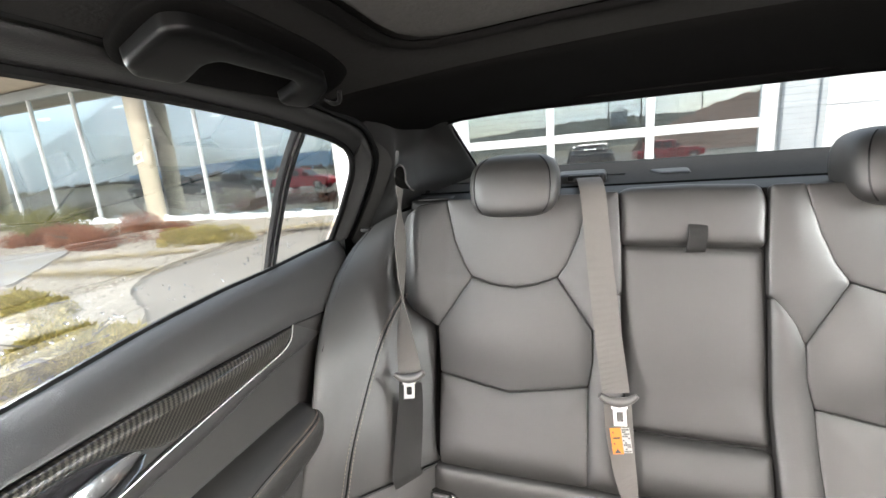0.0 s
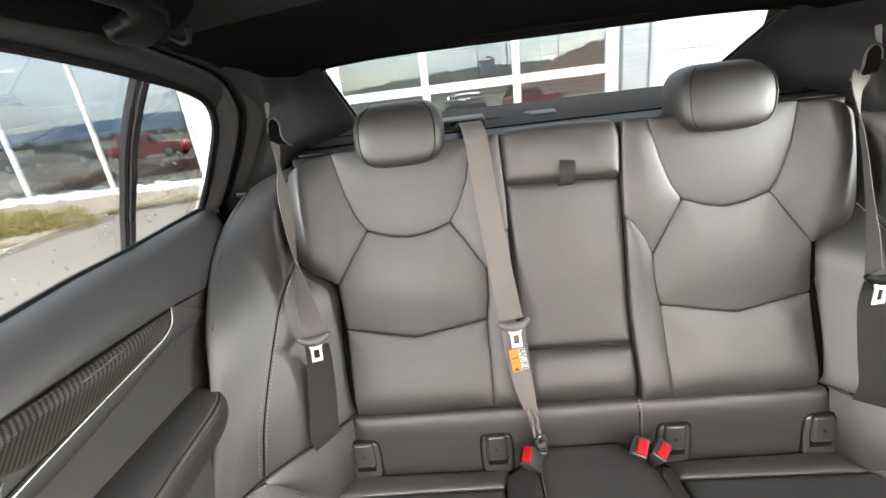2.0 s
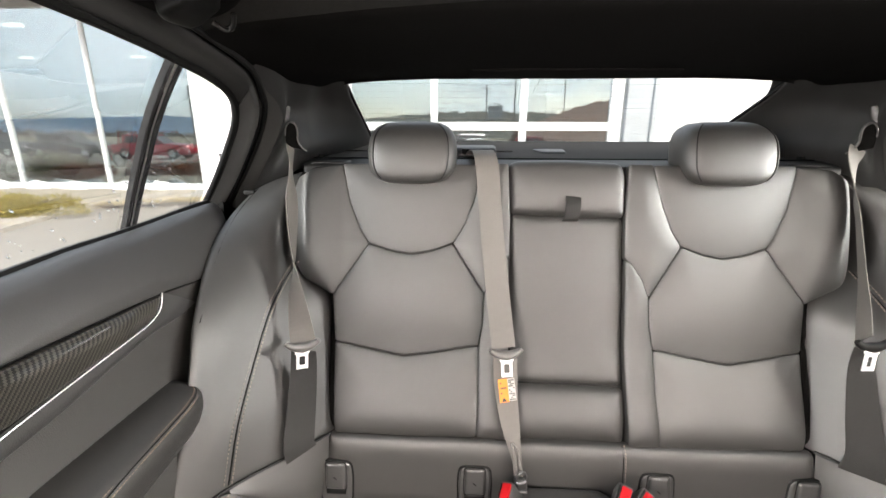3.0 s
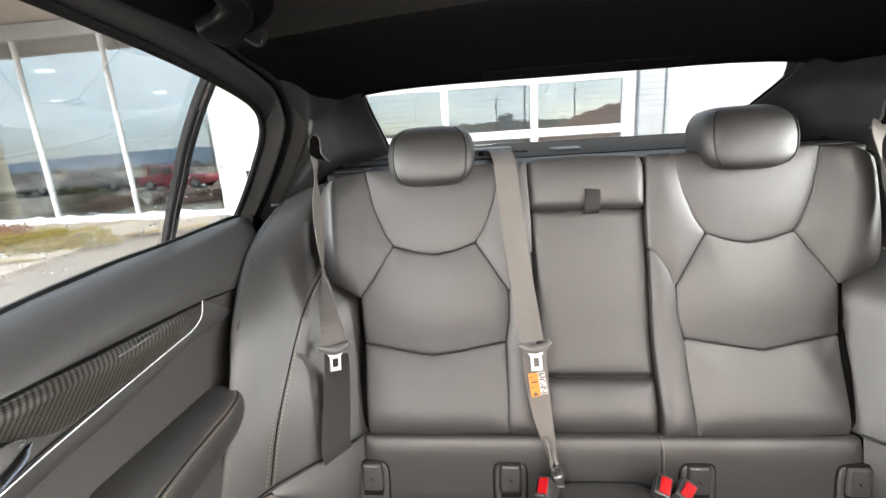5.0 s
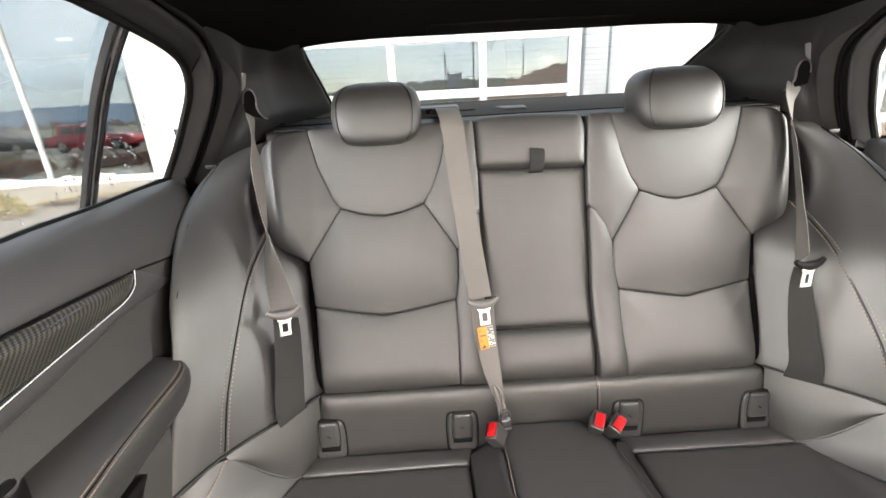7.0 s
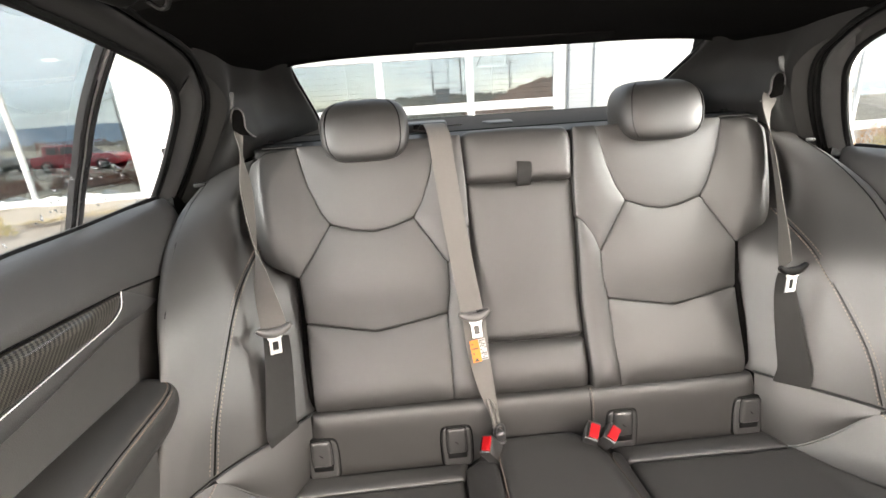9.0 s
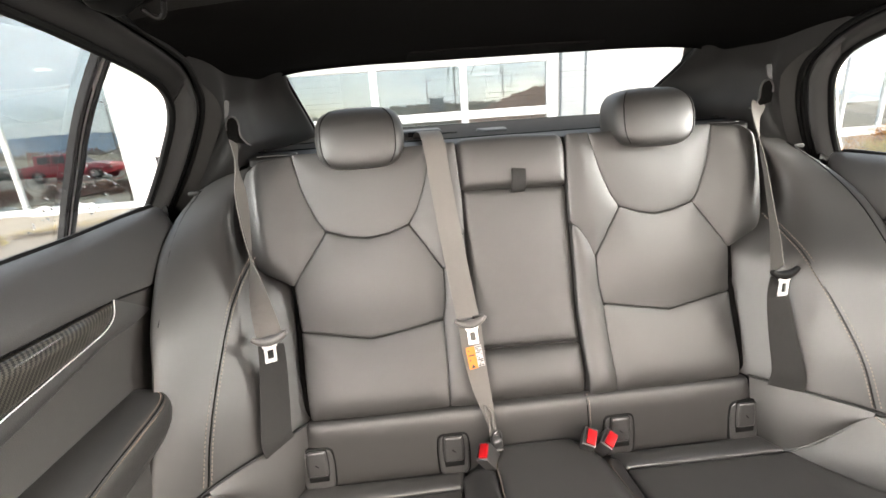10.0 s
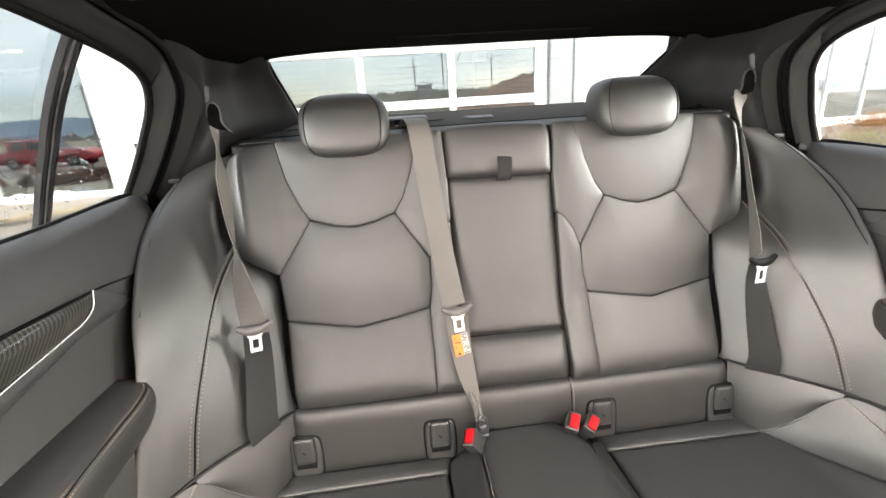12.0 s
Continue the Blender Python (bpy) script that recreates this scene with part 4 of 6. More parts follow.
def rear_glass_z(y):
    return 1.337 - 0.397 * (y - 0.28)


def pillar_trim(side):
    """Door-opening seal, rear pillar trim and the cover round the shoulder belt."""
    trim = thing("pillar_trim", "dark grey plastic rear pillar trim", "pillar trim", (-side * -0.55, 0.3, 1.2), "rear pillar trims")
    wide = lambda f: lerp(f, (0, 0.4, 0.5, 0.6, 0.7, 1), (0.010, 0.008, 0.002, 0.006, 0.010, 0.012))
    n = 44
    grab = lambda a, inn: window_curve(lambda f: wide(f) + a * lerp(f, (0, 0.5, 0.7, 1), (0.55, 0.6, 1, 1)), n, inn)
    bm = bmesh.new()
    rings(bm, [flip(l, side) for l in (grab(0.012, 0.0), grab(0.014, 0.012), grab(0.016, 0.026), grab(0.028, 0.030), grab(0.05, 0.034), grab(0.14, 0.030))], False, False)
    part("door_gap", bm, RUBBER, trim)
    for a, inn, r in ((0.0175, 0.036, 0.0045), (0.0265, 0.043, 0.0048)):
        bm = bmesh.new()
        tube(bm, flip(grab(a, inn), side), r, 8)
        part("opening_seal", bm, RUBBER, trim, "rubber door-opening seal")
    # raised band beside the seal
    bm = bmesh.new()
    base = grab(0.027, 0.038)
    lines = []
    for d, i_ in ((0.0285, 0.030), (0.029, 0.047), (0.031, 0.058), (0.033, 0.066), (0.035, 0.072), (0.0365, 0.075), (0.038, 0.070), (0.039, 0.05)):
        lines.append([b.lerp(p, min(max((k - 19) / 8, 0.0), 1.0)) for k, (b, p) in enumerate(zip(base, grab(d, i_)))][18:])
    rings(bm, [flip(l, side) for l in lines], False, False)
    part("trim_band", bm, BAND, trim, "grey trim band beside the seal")
    # hook panel behind the band, hollowing towards the rear window
    a = grab(0.0375, 0.071)
    pick = [base[17].lerp(a[17], 0.0), base[23].lerp(a[23], 0.4)] + [a[int(round(k))] for k in np.linspace(28, 43, 4)]
    mid = [(-0.515, 0.05, 1.350), (-0.545, 0.140, 1.318), (-0.575, 0.190, 1.275), (-0.574, 0.190, 1.232), (-0.570, 0.192, 1.190), (-0.584, 0.222, 1.150)]
    hollow = [(-0.46, 0.16, 1.362), (-0.510, 0.245, 1.350), (-0.545, 0.290, 1.316), (-0.556, 0.305, 1.262), (-0.548, 0.300, 1.205), (-0.570, 0.300, 1.160)]
    # it runs on as the sail panel over to the rear glass
    far = [(-0.470, 0.276, 1.345), (-0.480, 0.33, 1.318), (-0.482, 0.40, 1.288), (-0.484, 0.47, 1.258), (-0.489, 0.56, 1.222), (-0.494, 0.62, 1.195)]
    bm = bmesh.new()
    rows = []
    for q, m, h, f in zip(pick, mid, hollow, far):
        m, f = Vector(m), Vector(f)
        h = Vector(h).lerp(m.lerp(f, 0.42), 0.35)
        rows.append([tuple(p) for p in (q, q.lerp(m, 0.45) + Vector((0.006, -0.004, 0.004)), m, m.lerp(h, 0.5) + Vector((0.001, 0.004, 0)), h, h.lerp(f, 0.45) + Vector((0.004, -0.006, 0.001)), f, f + Vector((-0.02, 0.02, 0.012)))])
    skin(bm, [mirror(r, side) for r in rows], 0.0, 60, 64)
    part("cover", bm, PILLAR_DARK, trim)
    bm = bmesh.new()
    skin(bm, [mirror(r, side) for r in ([(-0.64, 0.16, 1.362), (-0.56, 0.27, 1.378), (-0.47, 0.32, 1.372)], [(-0.68, 0.21, 1.25), (-0.61, 0.37, 1.27), (-0.52, 0.43, 1.30)], [(-0.68, 0.26, 1.10), (-0.63, 0.41, 1.13), (-0.54, 0.62, 1.205)])], 0.0, 8, 8)
    part("backing", bm, RUBBER, trim)
    # hooked belt slot with its lip
    hook = [(-0.577, 0.172, 1.206), (-0.578, 0.172, 1.222), (-0.577, 0.172, 1.238), (-0.572, 0.174, 1.249), (-0.564, 0.176, 1.252), (-0.557, 0.178, 1.246), (-0.555, 0.180, 1.234), (-0.557, 0.182, 1.216), (-0.549, 0.184, 1.201), (-0.541, 0.186, 1.195)]
    bm = bmesh.new()
    tube(bm, [q + Vector((side * -0.004, -0.007, 0)) for q in glide(mirror(hook, side), 30)][4:], [0.0013] * 8 + [0.0020] * 18, 8)
    lip = part("belt_guide", bm, SOFT_PLASTIC, trim, "black hooked belt guide")
    # Matte black sheet paints the shade inside the hooked slot.
    bm = bmesh.new()
    outer, inner = glide(mirror(hook[4:], side), 14), glide(mirror(hook[4::-1], side), 14)
    rings(bm, [[q + Vector((side * -0.003, -0.006, 0)) for q in outer], [q + Vector((side * -0.003, -0.006, 0)) for q in inner]], False, False)
    part("slot", bm, HEADER, lip, "black sheet painting the slot's shade")
    # small airbag badge
    bm = bmesh.new()
    pillow(bm, [(0.172, 1.258), (0.181, 1.249), (0.190, 1.258), (0.192, 1.284), (0.168, 1.284)], lambda y, z, h: Vector((side * (0.576 - 0.15 * (z - 1.268) - 0.75 * (y - 0.180)) - side * h, y - 0.008 - 0.6 * h, z)), 0.0015, 0.003, 0.014, 0.005, 0.006)
    part("badge", bm, PILLAR, trim, "small grey plastic badge")
    # coat hook clip
    bm = bmesh.new()
    box(bm, (-0.690 if side < 0 else 0.664, 0.188, 1.100), (-0.664 if side < 0 else 0.690, 0.200, 1.110), 0.003)
    part("clip", bm, HANDLE, trim, "black trim clip")


for side in (-1, 1):
    pillar_trim(side)
    # Black boxes added behind the trim to block light leaks.
    bm = bmesh.new()
    box(bm, (min(side * 0.75, side * 0.77), 0.13, 0.5), (max(side * 0.75, side * 0.77), 0.45, 1.055))
    box(bm, (min(side * 0.745, side * 0.77), 0.20, 0.5), (max(side * 0.745, side * 0.77), 0.46, 1.10))
    box(bm, (min(side * 0.545, side * 0.80), 0.30, 0.5), (max(side * 0.545, side * 0.80), 0.31, 1.185))
    single("leak_block", bm, RUBBER, "black boxes blocking light leaks by the door", "door jamb", kind="structure")
    # Tube added outside the door top to stop light leaking in.
    bm = bmesh.new()
    tube(bm, flip(window_curve(0.055, 40, -0.030)[:18], side), 0.040, 10)
    single("rail_block", bm, PAINT, "dark tube blocking light above the door", "car body", kind="structure")


def headliner():
    bm = bmesh.new()
    rows = []
    for y, c, e in ((-1.10, 1.385, 1.350), (-0.8, 1.392, 1.352), (-0.55, 1.392, 1.350), (-0.35, 1.386, 1.345), (-0.22, 1.380, 1.340), (-0.16, 1.374, 1.335)):
        rows.append([(x * 0.575, y, e + (c - e) * (1 - abs(x) ** 2.6)) for x in (-1, -0.92, -0.8, -0.55, -0.25, 0, 0.25, 0.55, 0.8, 0.92, 1)])
    skin(bm, rows, 0.0, 41, 24)
    single("ceiling", bm, HEADLINER, "dark cloth headliner over the rear seat", "headliner", kind="structure")
    # Rear strip of the ceiling, set much darker than the cloth ahead of it.
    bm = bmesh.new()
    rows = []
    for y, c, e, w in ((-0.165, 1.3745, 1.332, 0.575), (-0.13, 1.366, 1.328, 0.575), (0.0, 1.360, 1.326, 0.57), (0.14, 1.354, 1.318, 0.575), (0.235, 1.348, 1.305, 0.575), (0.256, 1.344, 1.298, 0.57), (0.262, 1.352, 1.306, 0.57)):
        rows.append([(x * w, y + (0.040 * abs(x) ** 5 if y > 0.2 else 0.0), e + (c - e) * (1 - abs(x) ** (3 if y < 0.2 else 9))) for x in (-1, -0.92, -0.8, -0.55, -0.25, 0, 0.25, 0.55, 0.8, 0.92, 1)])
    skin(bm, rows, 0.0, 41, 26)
    single("ceiling_header", bm, HEADER, "matte black header above the rear window", "headliner", kind="structure")
    # slim brake-lamp cover in the header
    bm = bmesh.new()
    pillow(bm, [(-0.20, 0.175), (-0.205, 0.25), (0.215, 0.25), (0.21, 0.175)], lambda x, y, h: Vector((x, y, 1.351 - 0.05 * (y - 0.2) - h)), 0.004, 0.006, 0.004, 0.012, 0.02)
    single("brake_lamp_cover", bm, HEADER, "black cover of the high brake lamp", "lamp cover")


headliner()


def sunroof_shade():
    """Cloth shade panel set into the headliner, with a dark rim."""
    def under(x, y, drop):
        e = lerp(y, (-1.10, -0.8, -0.55, -0.35, -0.22, -0.16), (1.350, 1.352, 1.350, 1.345, 1.340, 1.335))
        c = lerp(y, (-1.10, -0.8, -0.55, -0.35, -0.22, -0.16), (1.385, 1.392, 1.392, 1.386, 1.380, 1.374))
        return Vector((x, y, e + (c - e) * (1 - min(abs(x) / 0.575, 1) ** 2.6) - drop))
    corners = [(-0.36, -0.245), (0.36, -0.245), (0.36, -1.02), (-0.36, -1.02)]
    rim = outline(corners, 0.07, 0.03)
    bm = bmesh.new()
    tube(bm, [under(q[0], q[1], 0.001) for q in rim + rim[:1]], 0.009, 8, 0.6)
    shade = single("sunroof_shade", bm, HEADER, "dark cloth sunroof shade in the headliner", "sunroof shade", kind="structure")
    bm = bmesh.new()
    pillow(bm, [(x * 0.95, y - 0.02 if y > -0.5 else y) for x, y in corners], lambda x, y, h: under(x, y, 0.003 + h), 0.004, 0.03, 0.0, 0.07, 0.03)
    part("panel", bm, SHADE, shade, "grey cloth panel")


SHADE = mat("grey_shade_cloth", (0.030, 0.029, 0.027), 0.95, 0, 160, 0.12, 0.2, 250, 0.05)
sunroof_shade()


def grab_handle(side):
    """A flat-faced folding handle, one wide foot and one narrow, on a black oval that paints the shade round it."""
    handle = thing("grab_handle", "black folding grab handle above the door", "grab handle", (-side * -0.47, -0.36, 1.345), "grab handles")
    plane = lambda drop: (lambda x, y, h: Vector((side * (x - 0.2 * h), y, 1.4466 - 0.22 * x + drop - h)))
    bm = bmesh.new()
    pillow(bm, [(0.492, -0.456), (0.452, -0.470), (0.412, -0.470), (0.405, -0.416), (0.409, -0.311), (0.425, -0.235), (0.470, -0.195), (0.515, -0.195), (0.522, -0.235), (0.522, -0.373), (0.512, -0.440)], plane(0.012), 0.004, 0.012, 0.004, 0.03, 0.012)
    part("recess", bm, HEADER, handle, "black oval painting the shade round the handle")
    shape = [(0.483, -0.452), (0.497, -0.437), (0.499, -0.402), (0.490, -0.396), (0.458, -0.406), (0.449, -0.400), (0.450, -0.372), (0.452, -0.310), (0.459, -0.291), (0.474, -0.279), (0.501, -0.272), (0.508, -0.255), (0.505, -0.219), (0.490, -0.219), (0.454, -0.243), (0.437, -0.271), (0.431, -0.305), (0.424, -0.364), (0.419, -0.420), (0.419, -0.450), (0.428, -0.461), (0.446, -0.459)]
    bm = bmesh.new()
    pillow(bm, shape, plane(0.0), 0.005, 0.006, 0.014, 0.006, 0.005, 0.001)
    part("grip", bm, GRIP, handle)
    bm = bmesh.new()
    tube(bm, flip(glide([(-0.452, -0.222, 1.345), (-0.462, -0.208, 1.336), (-0.472, -0.206, 1.334), (-0.480, -0.214, 1.340)], 12), side), 0.0028, 8)
    part("coat_hook", bm, HANDLE, handle)


for side in (-1, 1):
    grab_handle(side)


SHELF = mat("grained_shelf_cloth", (0.033, 0.031, 0.029), 0.95, 0, 120, 0.1, 0.2, 250, 0.04)


def rear_deck():
    bm = bmesh.new()
    rows = [[(x, y, z) for x in (-0.62, -0.3, 0, 0.3, 0.62)] for y, z in ((0.285, 1.150), (0.290, 1.168), (0.30, 1.176), (0.33, 1.179), (0.45, 1.190), (0.58, 1.206), (0.64, 1.215))]
    skin(bm, rows, 0.0, 13, 24)
    single("rear_shelf", bm, SHELF, "dark grained parcel shelf behind the seat", "parcel shelf", kind="structure")
    # Black tube paints the shade of the gap behind the seat top.
    bm = bmesh.new()
    tube(bm, [(-0.6, 0.284, 1.168), (0.6, 0.284, 1.168)], 0.011, 10)
    single("shelf_gap_shade", bm, HEADER, "black strip painting the gap between seat and shelf", "trim", kind="structure")
    # slot plate of the middle belt
    bm = bmesh.new()
    pillow(bm, [(-0.236, 0.338), (-0.242, 0.41), (-0.128, 0.41), (-0.132, 0.338)], lambda x, y, h: Vector((x, y, 1.188 + 0.1 * (y - 0.34) + h)), 0.012, 0.010, 0.016, 0.010, 0.008)
    plate = single("belt_slot", bm, PILLAR_DARK, "black belt outlet on the parcel shelf", "belt outlet")
    # Black block paints the shade of the outlet's opening.
    bm = bmesh.new()
    box(bm, (-0.216, 0.330, 1.185), (-0.147, 0.352, 1.1985), 0.003)
    part("opening", bm, RUBBER, plate, "black block painting the outlet's shade")
    # flush tether cover
    bm = bmesh.new()
    pillow(bm, [(-0.01, 0.40), (-0.03, 0.46), (0.055, 0.46), (0.05, 0.40)], lambda x, y, h: Vector((x, y, 1.186 + 0.11 * (y - 0.4) + h)), 0.004, 0.008, 0.004, 0.012, 0.01)
    single("tether_cover", bm, PILLAR_DARK, "dark tether anchor cover on the shelf", "anchor cover")
    # thin joint across the shelf
    bm = bmesh.new()
    box(bm, (-0.6, 0.425, 1.1885), (-0.085, 0.4275, 1.1915))
    single("shelf_joint", bm, RUBBER, "thin dark joint in the shelf", "trim", kind="structure")


rear_deck()


def rear_window():
    win = thing("window_rear", "wide rear window with a black edge band", "window", (0, 0.45, 1.27), kind="structure")
    edge = [(-0.492, 0.66), (-0.486, 0.50), (-0.482, 0.36), (-0.478, 0.286), (-0.44, 0.265), (-0.3, 0.252), (0, 0.245), (0.3, 0.252), (0.44, 0.265), (0.478, 0.286), (0.482, 0.36), (0.486, 0.50), (0.492, 0.66)]
    bm = bmesh.new()
    vs = [bm.verts.new((x * 1.08, y - 0.01 * (y < 0.3), rear_glass_z(y) + 0.012)) for x, y in edge]
    bm.faces.new(vs)
    part("pane", bm, CAR_GLASS, win, "tinted glass", smooth=False)
    for k in range(13):
        y = 0.305 + 0.027 * k
        bm = bmesh.new()
        tube(bm, [(x, y, rear_glass_z(y) + 0.011) for x in (-0.475, 0, 0.475)], 0.00026, 4)
        part("heating_wire", bm, WIRE, win, "fine brown heating wire")
    for s in (-1, 1):
        bm = bmesh.new()
        pts = [(s * (x + 0.010), y, rear_glass_z(y) + 0.006) for x, y in ((0.478, 0.286), (0.482, 0.36), (0.486, 0.5), (0.492, 0.64))]
        strip(bm, pts, (1, 0, 0), 0.030, 0.004)
        part("edge_band", bm, RUBBER, win, "black edge band")


rear_window()


# ---- belts ----
def tongue(bm_cover, bm_metal, place, across, down, scale=1.0):
    """The sliding tongue: a plastic yoke with upturned ends and a metal blade with a window."""
    p, a, d = Vector(place), Vector(across).normalized(), Vector(down).normalized()
    n = a.cross(d).normalized()
    if n.y > 0:
        n = -n
    w = 0.035 * scale
    arc = [p + a * (w * t) + d * (-0.012 * abs(t) ** 2.5 + 0.004) + n * 0.006 for t in (-1, -0.85, -0.6, -0.3, 0, 0.3, 0.6, 0.85, 1)]
    tube(bm_cover, arc, [0.005, 0.006, 0.007, 0.0085, 0.0095, 0.0085, 0.007, 0.006, 0.005], 10)
    box_m = Matrix((a, d, n)).transposed().to_4x4()
    for lo, hi in (((-0.0105, 0.019, 0), (-0.0056, 0.044, 0.003)), ((0.0056, 0.019, 0), (0.0105, 0.044, 0.003)), ((-0.0105, 0.0385, 0), (0.0105, 0.0455, 0.003)), ((-0.0105, 0.014, 0), (0.0105, 0.020, 0.003)), ((-0.013, 0.007, 0), (0.013, 0.0145, 0.003))):
        mid = (Vector(lo) + Vector(hi)) / 2
        size = Vector(hi) - Vector(lo)
        bmesh.ops.create_cube(bm_metal, size=1, matrix=Matrix.Translation(p + n * 0.006) @ box_m @ Matrix.Translation(mid) @ Matrix.Diagonal((*size, 1)))


def seat_belt(label, upper, upper_across, upper_width, lower, lower_across, lower_width, place, across, dark, yoke, blade_way=None):
    belt = thing("seat_belt", label, "seat belt", tuple(place), "rear seat belts")
    bm = bmesh.new()
    path = glide(upper, 26)
    ac = [Vector(v) for v in glide(upper_across, 26)]
    strip(bm, path, ac, [lerp(k / 25, np.linspace(0, 1, len(upper_width)), upper_width) for k in range(26)], 0.0016)
    part("shoulder_webbing", bm, BELT, belt, "grey woven webbing")
    bm = bmesh.new()
    path = glide(lower, 18)
    ac = [Vector(v) for v in glide(lower_across, 18)]
    strip(bm, path, ac, [lerp(k / 17, np.linspace(0, 1, len(lower_width)), lower_width) for k in range(18)], 0.0016)
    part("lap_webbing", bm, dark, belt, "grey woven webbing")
    a, b = bmesh.new(), bmesh.new()
    tongue(a, b, place, across, blade_way or Vector(lower[1]) - Vector(lower[0]), 0.86)
    cover = part("tongue", a, yoke, belt, "plastic belt tongue")
    part("blade", b, BLADE, cover, "bright metal blade", smooth=False)
    return belt


seat_belt("grey seat belt hanging by the side bolster",
          [(-0.566, 0.165, 1.204), (-0.558, 0.140, 1.165), (-0.553, 0.118, 1.10), (-0.545, 0.085, 1.0), (-0.530, 0.045, 0.92), (-0.508, 0.006, 0.845)],
          [(0.20, 0.980, 0), (-0.25, 0.97, 0), (0.08, 0.997, 0), (-0.23, 0.973, 0), (-0.866, 0.500, 0), (-0.970, -0.242, 0)], [0.022, 0.030, 0.046, 0.046, 0.046, 0.046],
          [(-0.504, -0.004, 0.835), (-0.507, -0.006, 0.79), (-0.511, -0.022, 0.72), (-0.511, -0.046, 0.665), (-0.508, -0.046, 0.640)],
          [(1, 0.1, 0), (1, 0.5, 0), (0.74, 0.67, 0), (0.7, 0.72, 0), (0.7, 0.72, 0)], [0.046, 0.048, 0.056, 0.060, 0.060],
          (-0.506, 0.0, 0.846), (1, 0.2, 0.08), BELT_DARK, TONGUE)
seat_belt("grey seat belt hanging slack by the side bolster",
          [(0.556, 0.178, 1.206), (0.538, 0.160, 1.178), (0.539, 0.135, 1.109), (0.539, 0.118, 1.069), (0.527, 0.065, 0.961), (0.490, 0.000, 0.886)],
          [(0.98, 0.10, 0), (0.84, 0.54, 0), (0.54, 0.84, 0), (0.52, 0.85, 0), (0.45, 0.89, 0), (0.36, 0.93, 0)], [0.030, 0.040, 0.044, 0.046, 0.046, 0.044],
          [(0.486, -0.008, 0.872), (0.481, -0.020, 0.833), (0.497, -0.030, 0.744), (0.506, -0.044, 0.680), (0.508, -0.042, 0.640)],
          [(-1, 0.1, 0), (-0.9, 0.3, 0), (-0.84, 0.5, 0), (-0.8, 0.6, 0), (-0.8, 0.6, 0)], [0.030, 0.038, 0.046, 0.054, 0.060],
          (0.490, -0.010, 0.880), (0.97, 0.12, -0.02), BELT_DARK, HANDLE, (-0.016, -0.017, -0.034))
middle = seat_belt("grey middle seat belt running down to its buckle",
          [(-0.182, 0.345, 1.184), (-0.178, 0.29, 1.192), (-0.170, 0.215, 1.196), (-0.163, 0.168, 1.172), (-0.158, 0.150, 1.12), (-0.150, 0.120, 1.03), (-0.138, 0.075, 0.92), (-0.127, 0.038, 0.83)],
          [(1, 0, 0), (1, 0, 0), (1, 0, 0), (1, 0, 0.05), (1, 0, 0.1), (1, 0.05, 0.08), (1, 0.1, 0.08), (1, 0.1, 0.05)], [0.046] * 4,
          [(-0.125, 0.030, 0.822), (-0.121, 0.022, 0.76), (-0.112, 0.010, 0.69), (-0.100, -0.010, 0.63), (-0.094, -0.022, 0.60)],
          [(1, 0.1, 0), (1, 0.1, 0.1), (1, 0.2, 0.2), (1, -0.3, 0.2), (1, -0.6, 0.1)], [0.046, 0.046, 0.038, 0.022, 0.016],
          (-0.124, 0.028, 0.826), (1, 0.1, 0.04), BELT_LAP, TONGUE)
# webbing bunched into its lower latch
bunch = bmesh.new()
for dx, dy, r in ((-0.004, -0.003, 0.0036), (0.0035, -0.004, 0.0034), (0.0, 0.002, 0.0042)):
    tube(bunch, glide([(-0.107 + dx * 0.5, 0.000 + dy, 0.650), (-0.101 + dx * 1.5, -0.010 + dy * 1.5, 0.640), (-0.098 + dx, -0.018 + dy, 0.618), (-0.094 + dx * 1.6, -0.026 + dy, 0.596)], 12), [r * w for w in (0.4, 0.7, 0.9, 1.0, 1.1, 1.0, 0.85, 0.95, 1.15, 1.2, 1.1, 0.9)], 8)
part("bunched_webbing", bunch, BELT_LAP, middle, "bunched grey webbing")


def belt_label():
    """Warning tag on the middle belt: an orange field with marks beside a white printed one."""
    a, down = Vector((0.99, 0.08, 0.08)), Vector((0.13, -0.19, -1)).normalized()
    a = (a - down * a.dot(down)).normalized()
    n = a.cross(down)
    if n.y > 0:
        n = -n
    o = Vector((-0.1212, 0.0205, 0.775)) + n * 0.0026

    def plate(bm, u0, u1, v0, v1, h=0.0006):
        q = [o + a * u + down * v for u, v in ((u0, v0), (u1, v0), (u1, v1), (u0, v1))]
        rings(bm, [q, [p + n * h for p in q]])
    bm = bmesh.new()
    plate(bm, -0.017, 0.001, 0, 0.046)
    part("warning_label", bm, ORANGE, middle, "orange warning label", smooth=False)
    bm = bmesh.new()
    plate(bm, 0.001, 0.015, 0, 0.044)
    part("white_label", bm, WHITE_LABEL, middle, "white printed label", smooth=False)
    bm = bmesh.new()
    for k in range(3):
        plate(bm, -0.014, -0.011 + 0.009 * (k % 2), 0.006 + 0.010 * k, 0.009 + 0.010 * k, 0.0010)
    for k in range(4):
        plate(bm, -0.0135 + k * 0.0015, -0.004 - k * 0.0015, 0.042 - k * 0.0022, 0.0442 - k * 0.0022, 0.0010)
    random.seed(4)
    for k in range(44):
        u, v = 0.002 + 0.003 * (k % 4), 0.002 + 0.0038 * (k // 4)
        if random.random() < 0.6:
            plate(bm, u, u + 0.0026, v, v + 0.0024, 0.0010)
    part("print_bars", bm, INK, middle, "dark print bars", smooth=False)


